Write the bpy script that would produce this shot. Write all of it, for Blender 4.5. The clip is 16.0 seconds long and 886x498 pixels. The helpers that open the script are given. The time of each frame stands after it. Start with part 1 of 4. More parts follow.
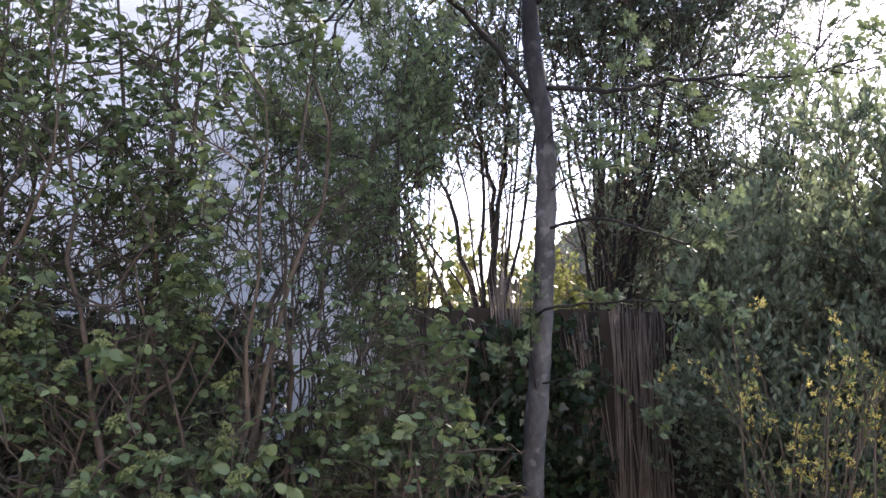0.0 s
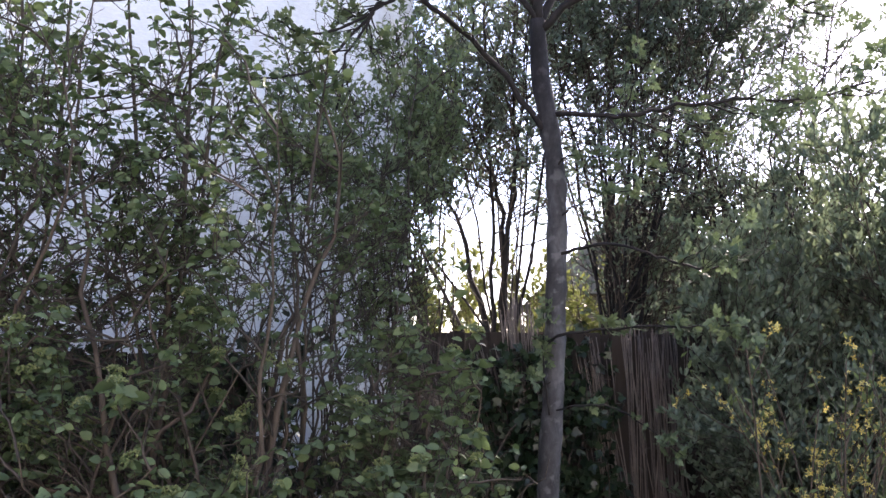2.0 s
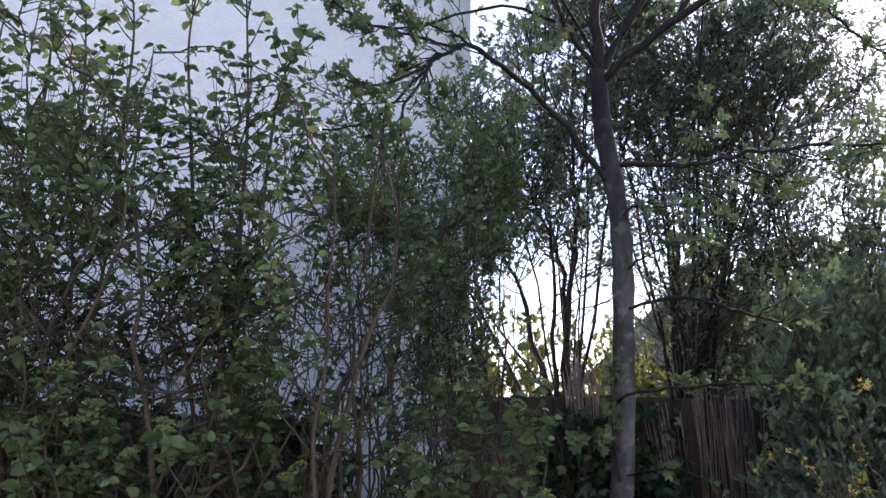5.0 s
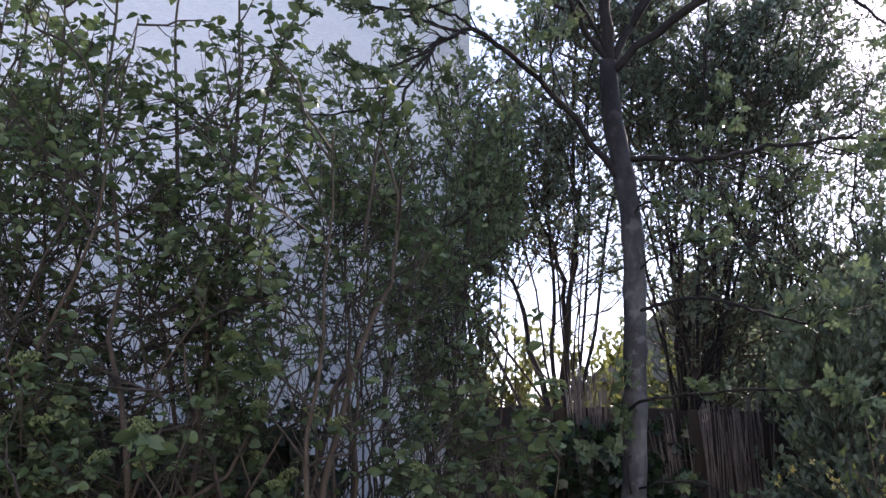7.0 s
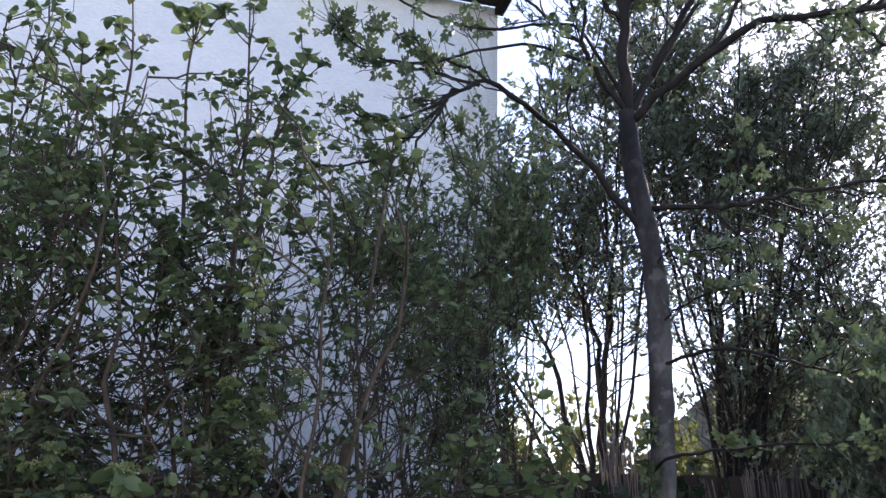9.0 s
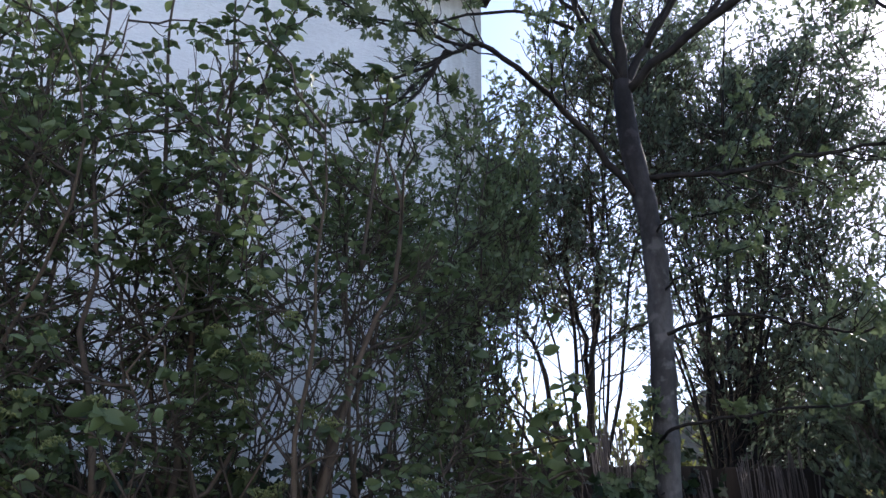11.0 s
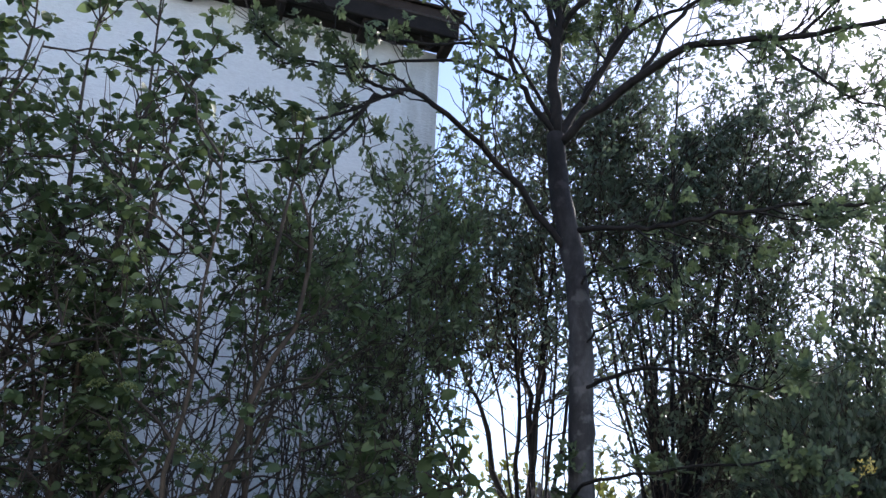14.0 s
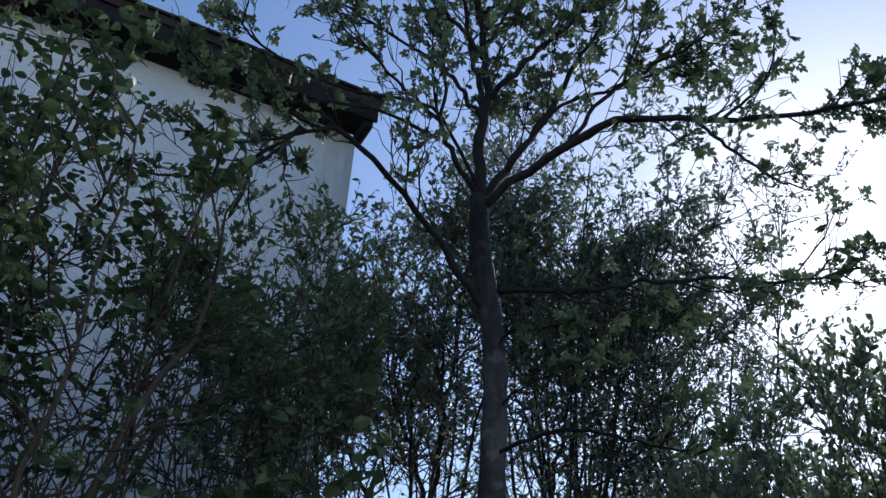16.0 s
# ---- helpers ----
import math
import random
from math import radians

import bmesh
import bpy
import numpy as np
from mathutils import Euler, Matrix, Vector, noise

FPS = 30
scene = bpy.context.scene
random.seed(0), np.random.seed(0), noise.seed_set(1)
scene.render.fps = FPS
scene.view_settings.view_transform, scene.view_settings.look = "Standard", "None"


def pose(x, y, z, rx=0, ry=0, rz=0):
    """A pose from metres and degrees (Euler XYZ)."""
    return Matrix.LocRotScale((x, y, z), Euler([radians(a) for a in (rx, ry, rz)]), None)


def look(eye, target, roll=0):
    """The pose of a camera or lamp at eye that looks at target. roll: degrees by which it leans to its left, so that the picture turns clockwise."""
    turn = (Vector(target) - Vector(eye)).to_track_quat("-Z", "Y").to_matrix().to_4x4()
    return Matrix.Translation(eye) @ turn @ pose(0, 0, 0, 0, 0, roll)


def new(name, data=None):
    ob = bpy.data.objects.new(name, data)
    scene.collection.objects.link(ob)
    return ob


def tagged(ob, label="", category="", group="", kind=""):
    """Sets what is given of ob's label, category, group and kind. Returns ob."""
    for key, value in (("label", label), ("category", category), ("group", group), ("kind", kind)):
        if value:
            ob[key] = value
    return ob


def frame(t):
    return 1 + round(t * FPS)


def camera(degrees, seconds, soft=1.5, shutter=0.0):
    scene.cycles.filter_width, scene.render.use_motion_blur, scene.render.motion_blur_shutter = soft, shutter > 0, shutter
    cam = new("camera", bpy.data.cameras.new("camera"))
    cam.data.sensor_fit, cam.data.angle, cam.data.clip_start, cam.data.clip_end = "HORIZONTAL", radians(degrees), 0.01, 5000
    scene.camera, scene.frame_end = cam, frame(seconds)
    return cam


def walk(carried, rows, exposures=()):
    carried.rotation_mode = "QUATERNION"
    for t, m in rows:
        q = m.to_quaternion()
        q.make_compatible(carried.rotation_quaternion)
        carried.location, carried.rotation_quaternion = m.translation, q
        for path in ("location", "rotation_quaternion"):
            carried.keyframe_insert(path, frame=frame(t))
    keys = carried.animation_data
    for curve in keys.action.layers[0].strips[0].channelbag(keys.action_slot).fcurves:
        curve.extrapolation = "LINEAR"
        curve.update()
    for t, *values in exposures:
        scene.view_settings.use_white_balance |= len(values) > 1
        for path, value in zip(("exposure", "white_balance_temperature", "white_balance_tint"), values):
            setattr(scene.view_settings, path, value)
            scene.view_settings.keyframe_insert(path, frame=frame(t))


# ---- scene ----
cam = camera(54.4, 16.0)
PATH = [
    (0, (0.006, 0.048, 1.586), (-0.01, 2.035, 1.814), 0.9),
    (0.5, (0.011, 0.046, 1.592), (-0.008, 2.033, 1.817), 0.8),
    (1, (0.015, 0.03, 1.61), (-0.01, 2.017, 1.841), 0.4),
    (1.5, (0.016, 0.038, 1.63), (-0.015, 2.023, 1.873), 0.3),
    (2, (-0.008, 0.044, 1.624), (-0.044, 2.025, 1.896), 0.3),
    (2.5, (-0.04, 0.078, 1.625), (-0.097, 2.052, 1.943), -0.0),
    (3, (-0.015, 0.091, 1.638), (-0.106, 2.057, 1.996), -0.5),
    (3.5, (-0.035, 0.108, 1.627), (-0.124, 2.064, 2.034), -0.8),
    (4, (-0.01, 0.118, 1.608), (-0.128, 2.07, 2.026), -0.2),
    (6.3, (-0.083, 0.352, 1.51), (-0.267, 2.287, 1.979), 0.7),
    (6.5, (-0.093, 0.375, 1.514), (-0.267, 2.313, 1.98), 0.7),
    (7, (-0.108, 0.444, 1.518), (-0.247, 2.381, 1.997), 1.0),
    (7.5, (-0.072, 0.455, 1.52), (-0.196, 2.388, 2.017), 1.1),
    (8, (0.001, 0.494, 1.517), (-0.16, 2.423, 2.02), 0.5),
    (8.5, (0.031, 0.517, 1.511), (-0.239, 2.417, 2.072), 0.8),
    (9, (0.041, 0.56, 1.431), (-0.216, 2.434, 2.082), 1.4),
    (9.2, (0.025, 0.615, 1.404), (-0.19, 2.483, 2.085), 1.0),
    (11.3, (-0.083, 0.787, 1.227), (-0.263, 2.644, 1.947), 0.6),
    (11.5, (-0.087, 0.793, 1.224), (-0.256, 2.65, 1.948), 0.7),
    (12, (-0.064, 0.796, 1.225), (-0.209, 2.653, 1.953), 1.1),
    (12.5, (-0.043, 0.786, 1.229), (-0.157, 2.642, 1.966), 1.1),
    (13, (-0.045, 0.789, 1.232), (-0.134, 2.639, 1.985), 1.3),
    (13.5, (0.027, 0.805, 1.226), (-0.065, 2.639, 2.018), 2.0),
    (14, (0.178, 0.86, 1.202), (0.028, 2.667, 2.046), 2.5),
    (14.5, (0.234, 0.933, 1.122), (0.049, 2.683, 2.073), 3.9),
    (15, (0.114, 1.09, 1.001), (0.027, 2.768, 2.086), 4.3),
    (15.5, (0.041, 1.163, 1.007), (0.106, 2.811, 2.138), 2.9),
    (16, (0.069, 1.198, 0.989), (0.163, 2.849, 2.112), 3.3),
]
EXPOSURES = [(0.0, 2.49, 7200, 29), (2.0, 2.35, 7100, 28), (3.5, 1.79, 7000, 28), (7.0, 1.77, 6800, 28), (9.0, 1.79, 6650, 25), (11.5, 1.45, 6400, 20), (12.5, 1.45, 6300, 18), (13.5, 1.45, 6250, 18), (14.5, 1.09, 6400, 18), (15.5, 0.52, 6000, 14), (16.0, 0.35, 5800, 12)]
walk(cam, [(t, look(eye, target, roll)) for t, eye, target, roll in PATH], EXPOSURES)

# ---- light ----
SUN_AZ, SUN_EL = 33.0, 33.0
world = bpy.data.worlds.new("sky")
scene.world = world
world.use_nodes = True
wn = world.node_tree
sky = wn.nodes.new("ShaderNodeTexSky")
sky.sky_type = "NISHITA"
sky.sun_disc = False
sky.sun_elevation, sky.sun_rotation = radians(SUN_EL), radians(SUN_AZ)
sky.air_density, sky.dust_density, sky.ozone_density = 1.0, 0.55, 2.5
wn.nodes["Background"].inputs["Strength"].default_value = 0.12
wn.links.new(sky.outputs[0], wn.nodes["Background"].inputs["Color"])
sun_way = Vector((math.sin(radians(SUN_AZ)) * math.cos(radians(SUN_EL)), math.cos(radians(SUN_AZ)) * math.cos(radians(SUN_EL)), math.sin(radians(SUN_EL))))
sun = new("sun", bpy.data.lights.new("sun", "SUN"))
sun.data.energy, sun.data.angle, sun.data.color = 4.5, radians(1.0), (1.0, 0.95, 0.88)
sun.matrix_world = look(sun_way * 60, (0, 0, 0))


# ---- materials ----
def material(name):
    m = bpy.data.materials.new(name)
    m.use_nodes = True
    nt = m.node_tree
    return m, nt, nt.nodes["Principled BSDF"]


def ramp(nt, src, stops):
    r = nt.nodes.new("ShaderNodeValToRGB")
    while len(r.color_ramp.elements) < len(stops):
        r.color_ramp.elements.new(0.5)
    for e, (at, c) in zip(r.color_ramp.elements, stops):
        e.position, e.color = at, (*c, 1)
    nt.links.new(src, r.inputs[0])
    return r.outputs[0]


def noise_node(nt, scale, detail=4.0, rough=0.6, stretch=(1, 1, 1), distort=0.0):
    tc, mp, nz = (nt.nodes.new(k) for k in ("ShaderNodeTexCoord", "ShaderNodeMapping", "ShaderNodeTexNoise"))
    mp.inputs["Scale"].default_value = stretch
    nz.inputs["Scale"].default_value, nz.inputs["Detail"].default_value = scale, detail
    nz.inputs["Roughness"].default_value, nz.inputs["Distortion"].default_value = rough, distort
    nt.links.new(tc.outputs["Object"], mp.inputs[0])
    nt.links.new(mp.outputs[0], nz.inputs["Vector"])
    return nz.outputs["Fac"]


def blend(nt, a, b, fac, how="MIX"):
    n = nt.nodes.new("ShaderNodeMix")
    n.data_type, n.blend_type = "RGBA", how
    for sock, v in ((n.inputs[6], a), (n.inputs[7], b), (n.inputs[0], fac)):
        if hasattr(v, "links"):
            nt.links.new(v, sock)
        else:
            sock.default_value = v if isinstance(v, float) else (*v, 1)
    return n.outputs[2]


def bump(nt, bsdf, src, strength, dist=0.01):
    b = nt.nodes.new("ShaderNodeBump")
    b.inputs["Strength"].default_value, b.inputs["Distance"].default_value = strength, dist
    nt.links.new(src, b.inputs["Height"])
    nt.links.new(b.outputs[0], bsdf.inputs["Normal"])


def own_random(nt):
    """One number per leaf or piece, whether it is an island of a joined mesh or an object of its own."""
    g, o, a, f = (nt.nodes.new(k) for k in ("ShaderNodeNewGeometry", "ShaderNodeObjectInfo", "ShaderNodeMath", "ShaderNodeMath"))
    a.operation, f.operation = "ADD", "FRACT"
    nt.links.new(g.outputs["Random Per Island"], a.inputs[0])
    nt.links.new(o.outputs["Random"], a.inputs[1])
    nt.links.new(a.outputs[0], f.inputs[0])
    return f.outputs[0]


def leaf_material(name, dark, mid, pale, through_tint, thin=0.4, rough=0.5, veins=60.0):
    m, nt, b = material(name)
    col = ramp(nt, own_random(nt), [(0.0, dark), (0.55, mid), (1.0, pale)])
    mott = ramp(nt, noise_node(nt, veins, 3), [(0.3, (0.75, 0.75, 0.7)), (0.7, (1.12, 1.12, 1.1))])
    col = blend(nt, col, mott, 0.8, "MULTIPLY")
    nt.links.new(col, b.inputs["Base Color"])
    b.inputs["Roughness"].default_value = rough
    b.inputs["Specular IOR Level"].default_value = 0.42
    tr, mix = nt.nodes.new("ShaderNodeBsdfTranslucent"), nt.nodes.new("ShaderNodeMixShader")
    nt.links.new(blend(nt, col, through_tint, 0.65), tr.inputs["Color"])
    mix.inputs[0].default_value = thin
    nt.links.new(b.outputs[0], mix.inputs[1])
    nt.links.new(tr.outputs[0], mix.inputs[2])
    nt.links.new(mix.outputs[0], nt.nodes["Material Output"].inputs["Surface"])
    return m


def surface(name, stops, scale, rough=0.85, stretch=(1, 1, 1), relief=0.4, fine=None, fleck=None, dist=0.01, vary=0.0, grainy=0.7):
    m, nt, b = material(name)
    col = ramp(nt, noise_node(nt, scale, 6, 0.62, stretch, 0.3), stops)
    grain = noise_node(nt, fine or scale * 9, 5, 0.65, stretch)
    col = blend(nt, col, ramp(nt, grain, [(0.3, (0.72, 0.72, 0.72)), (0.7, (1.18, 1.18, 1.18))]), grainy, "MULTIPLY")
    if fleck:
        col = blend(nt, col, fleck[1], ramp(nt, noise_node(nt, fleck[0], 3, 0.5), [(0.56, (0, 0, 0)), (0.66, (1, 1, 1))]))
    if vary:
        lo, hi = 1 - vary, 1 + vary
        col = blend(nt, col, ramp(nt, own_random(nt), [(0, (lo, lo, lo)), (1, (hi, hi * 0.97, hi * 0.93))]), 1.0, "MULTIPLY")
    nt.links.new(col, b.inputs["Base Color"])
    b.inputs["Roughness"].default_value = rough
    b.inputs["Specular IOR Level"].default_value = 0.25 if rough > 0.7 else 0.5
    bump(nt, b, grain, relief, dist)
    return m


M_VIB = leaf_material("wayfaring_leaf", (0.034, 0.058, 0.026), (0.08, 0.12, 0.055), (0.16, 0.222, 0.108), (0.18, 0.26, 0.09), 0.3, 0.56)
M_VIBFL = leaf_material("green_flower_buds", (0.13, 0.17, 0.06), (0.175, 0.215, 0.08), (0.24, 0.275, 0.12), (0.22, 0.27, 0.08), 0.2, 0.7)
M_PRIV = leaf_material("privet_leaf", (0.065, 0.1, 0.052), (0.105, 0.15, 0.08), (0.16, 0.21, 0.11), (0.24, 0.31, 0.12), 0.42, 0.45)
M_BACK = leaf_material("thicket_leaf", (0.06, 0.085, 0.062), (0.092, 0.125, 0.092), (0.135, 0.17, 0.12), (0.15, 0.21, 0.13), 0.4, 0.45)
M_BUSH = leaf_material("broad_bush_leaf", (0.065, 0.1, 0.072), (0.105, 0.145, 0.105), (0.155, 0.195, 0.14), (0.19, 0.25, 0.12), 0.34, 0.5)
M_TREE = leaf_material("young_tree_leaf", (0.05, 0.078, 0.04), (0.078, 0.115, 0.056), (0.12, 0.16, 0.078), (0.12, 0.175, 0.085), 0.24, 0.6)
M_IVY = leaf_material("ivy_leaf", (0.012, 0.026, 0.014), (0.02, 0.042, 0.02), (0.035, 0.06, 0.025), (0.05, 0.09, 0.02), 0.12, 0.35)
M_FORL = leaf_material("forsythia_leaf", (0.06, 0.095, 0.035), (0.09, 0.13, 0.048), (0.13, 0.17, 0.065), (0.2, 0.26, 0.08), 0.38)
M_FORF = leaf_material("forsythia_flower", (0.42, 0.33, 0.07), (0.54, 0.45, 0.13), (0.62, 0.56, 0.22), (0.58, 0.49, 0.12), 0.25, 0.6)
M_HEDGE = leaf_material("sunlit_hedge_leaf", (0.08, 0.1, 0.03), (0.12, 0.14, 0.04), (0.17, 0.18, 0.06), (0.22, 0.25, 0.07), 0.3)
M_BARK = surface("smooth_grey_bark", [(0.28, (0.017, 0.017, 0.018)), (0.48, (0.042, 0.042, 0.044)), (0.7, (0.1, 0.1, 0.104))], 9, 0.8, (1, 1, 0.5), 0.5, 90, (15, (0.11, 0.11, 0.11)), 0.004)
# Multiplies the trunk colour darker with height, from about z 2.2 to 3.05.
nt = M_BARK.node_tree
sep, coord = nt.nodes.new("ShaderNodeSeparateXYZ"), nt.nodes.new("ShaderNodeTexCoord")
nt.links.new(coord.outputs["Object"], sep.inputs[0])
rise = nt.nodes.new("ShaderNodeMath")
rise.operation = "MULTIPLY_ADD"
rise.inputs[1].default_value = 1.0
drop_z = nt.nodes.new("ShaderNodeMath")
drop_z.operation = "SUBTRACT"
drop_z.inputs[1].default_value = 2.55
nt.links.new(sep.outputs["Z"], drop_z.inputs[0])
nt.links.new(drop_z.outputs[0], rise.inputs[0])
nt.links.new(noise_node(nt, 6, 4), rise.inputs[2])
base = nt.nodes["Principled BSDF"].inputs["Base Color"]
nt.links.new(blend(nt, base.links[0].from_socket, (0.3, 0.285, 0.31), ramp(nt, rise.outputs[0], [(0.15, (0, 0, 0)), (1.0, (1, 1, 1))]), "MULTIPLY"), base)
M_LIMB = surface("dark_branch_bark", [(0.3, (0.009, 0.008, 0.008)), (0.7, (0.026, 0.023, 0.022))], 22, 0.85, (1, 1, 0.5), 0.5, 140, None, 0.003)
M_STEM = surface("brown_shrub_bark", [(0.3, (0.045, 0.035, 0.027)), (0.7, (0.105, 0.082, 0.062))], 25, 0.85, (1, 1, 0.3), 0.5, 160, None, 0.003)
M_TWIG = surface("dark_twig_bark", [(0.3, (0.03, 0.025, 0.02)), (0.7, (0.075, 0.06, 0.048))], 40, 0.8, (1, 1, 1), 0.3, 200, None, 0.002)
M_DEAD = surface("dry_grey_twig", [(0.3, (0.09, 0.072, 0.055)), (0.7, (0.17, 0.14, 0.11))], 40, 0.8, (1, 1, 1), 0.3, 200, None, 0.002)
M_WALL = surface("white_render", [(0.25, (0.69, 0.73, 0.755)), (0.55, (0.76, 0.8, 0.82)), (0.8, (0.8, 0.835, 0.85))], 1.3, 0.9, (1, 1, 3), 0.9, 26, None, 0.014, 0.0, 0.34)
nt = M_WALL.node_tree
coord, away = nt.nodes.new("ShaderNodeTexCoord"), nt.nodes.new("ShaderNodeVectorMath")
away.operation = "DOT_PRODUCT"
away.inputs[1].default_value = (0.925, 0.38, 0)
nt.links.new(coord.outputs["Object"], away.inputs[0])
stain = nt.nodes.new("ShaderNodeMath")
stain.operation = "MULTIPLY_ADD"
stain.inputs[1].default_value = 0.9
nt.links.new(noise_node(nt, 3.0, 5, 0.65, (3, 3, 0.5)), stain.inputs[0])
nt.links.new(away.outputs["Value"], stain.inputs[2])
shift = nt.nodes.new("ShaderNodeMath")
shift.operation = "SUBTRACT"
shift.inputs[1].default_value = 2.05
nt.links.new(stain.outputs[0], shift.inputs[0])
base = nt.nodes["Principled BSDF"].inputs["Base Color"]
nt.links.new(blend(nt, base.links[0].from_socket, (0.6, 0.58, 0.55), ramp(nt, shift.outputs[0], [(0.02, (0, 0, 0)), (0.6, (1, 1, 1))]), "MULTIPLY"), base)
M_PLAIN = surface("pale_bounce_render", [(0.3, (0.6, 0.6, 0.61)), (0.7, (0.68, 0.68, 0.69))], 1.3, 0.9, (1, 1, 1), 0.4, 60)
M_EAVE = surface("dark_stained_board", [(0.3, (0.01, 0.008, 0.007)), (0.7, (0.026, 0.02, 0.017))], 5, 0.85, (0.3, 1, 1), 0.4, 60, None, 0.004, 0.15)
M_TILE = surface("dark_roof_tile", [(0.3, (0.03, 0.022, 0.019)), (0.7, (0.06, 0.045, 0.038))], 4, 0.85, (1, 1, 1), 0.5, 60, None, 0.006, 0.2)
M_FARTILE = surface("weathered_brown_tile", [(0.3, (0.09, 0.075, 0.05)), (0.7, (0.15, 0.125, 0.085))], 3, 0.9, (1, 1, 1), 0.5, 40, None, 0.01)
M_GUTTER = surface("brown_gutter_paint", [(0.3, (0.01, 0.008, 0.007)), (0.7, (0.024, 0.019, 0.017))], 6, 0.8, (1, 1, 1), 0.2, 60, None, 0.002)
M_BOARD = surface("weathered_fence_board", [(0.3, (0.02, 0.017, 0.014)), (0.7, (0.05, 0.04, 0.033))], 4, 0.9, (1, 1, 0.12), 0.6, 50, None, 0.006, 0.3)
M_REED = surface("dry_reed", [(0.3, (0.085, 0.072, 0.063)), (0.7, (0.2, 0.172, 0.15))], 12, 0.75, (1, 1, 0.3), 0.3, 120, None, 0.002, 0.4)
M_SOIL = surface("rough_lawn", [(0.3, (0.03, 0.026, 0.018)), (0.45, (0.04, 0.055, 0.02)), (0.75, (0.06, 0.09, 0.028))], 1.2, 0.95, (1, 1, 1), 0.9, 25, None, 0.03)
M_WIRE = surface("rusty_wire", [(0.3, (0.08, 0.05, 0.035)), (0.7, (0.16, 0.12, 0.1))], 30, 0.6)


# ---- mesh helpers ----
ORIGIN = {}


class Soup:
    """Collects points and faces of many small pieces into one mesh."""

    def __init__(self):
        self.v, self.loops, self.sizes, self.n = [], [], [], 0

    def add(self, v, faces):
        """v: (k, m, 3) for k alike pieces of m points; faces: tuples of point numbers within one piece."""
        k, m = v.shape[:2]
        flat = np.concatenate([np.array(f) for f in faces])
        self.loops.append((self.n + np.arange(k)[:, None] * m + flat[None]).ravel())
        self.sizes.append(np.tile([len(f) for f in faces], k))
        self.v.append(v.reshape(-1, 3))
        self.n += k * m
        return self

    def mesh(self, name, smooth=True):
        me = bpy.data.meshes.new(name)
        v, loops, sizes = np.concatenate(self.v), np.concatenate(self.loops), np.concatenate(self.sizes)
        me.vertices.add(len(v))
        me.vertices.foreach_set("co", v.astype(np.float32).ravel())
        me.loops.add(len(loops))
        me.loops.foreach_set("vertex_index", loops.astype(np.int32))
        me.polygons.add(len(sizes))
        me.polygons.foreach_set("loop_start", np.r_[0, np.cumsum(sizes)[:-1]].astype(np.int32))
        me.polygons.foreach_set("use_smooth", np.full(len(sizes), smooth))
        me.update(calc_edges=True)
        me.validate()
        return me


def thing(name, at, label, category, group="", kind=""):
    ob = new(name)
    ob.location = at
    ob.empty_display_size = 0.1
    ORIGIN[ob.name] = Vector(at)
    return tagged(ob, label, category, group, kind)


def part(name, shape, mat, parent, label="", kind="", smooth=True):
    """Links a Soup, bmesh or mesh, given in the world's metres, as one mesh under a thing or under a part."""
    if isinstance(shape, Soup):
        me = shape.mesh(name, smooth)
    elif isinstance(shape, bmesh.types.BMesh):
        me = bpy.data.meshes.new(name)
        shape.to_mesh(me)
        shape.free()
    else:
        me = shape
    if not me.materials:
        me.materials.append(mat)
    ob = new(name, me)
    if parent:
        ob.parent = parent
        ob.location = -ORIGIN.get(parent.name, Vector((0, 0, 0)))
    return tagged(ob, label, "", "", kind)


def piece(name, me, m, parent):
    """An object of its own on shared mesh data, at the world pose m, under a thing or part."""
    ob = new(name, me)
    ob.parent = parent
    ob.matrix_local = Matrix.Translation(-ORIGIN.get(parent.name, Vector((0, 0, 0)))) @ m
    return ob


def box(bm, lo, hi, bevel=0.0, m=None):
    made = bmesh.ops.create_cube(bm, size=1.0)["verts"]
    lo, hi = Vector(lo), Vector(hi)
    for v in made:
        v.co = Vector([(a + b) / 2 + c * (b - a) for a, b, c in zip(lo, hi, v.co)])
    if bevel:
        edges = list({e for v in made for e in v.link_edges})
        made = list({v for f in bmesh.ops.bevel(bm, geom=edges, offset=bevel, segments=1, affect="EDGES")["faces"] for v in f.verts} | {v for v in made if v.is_valid})
    if m:
        bmesh.ops.transform(bm, matrix=m, verts=made)
    return bm


def unit(a):
    return a / np.maximum(np.linalg.norm(a, axis=-1, keepdims=True), 1e-9)


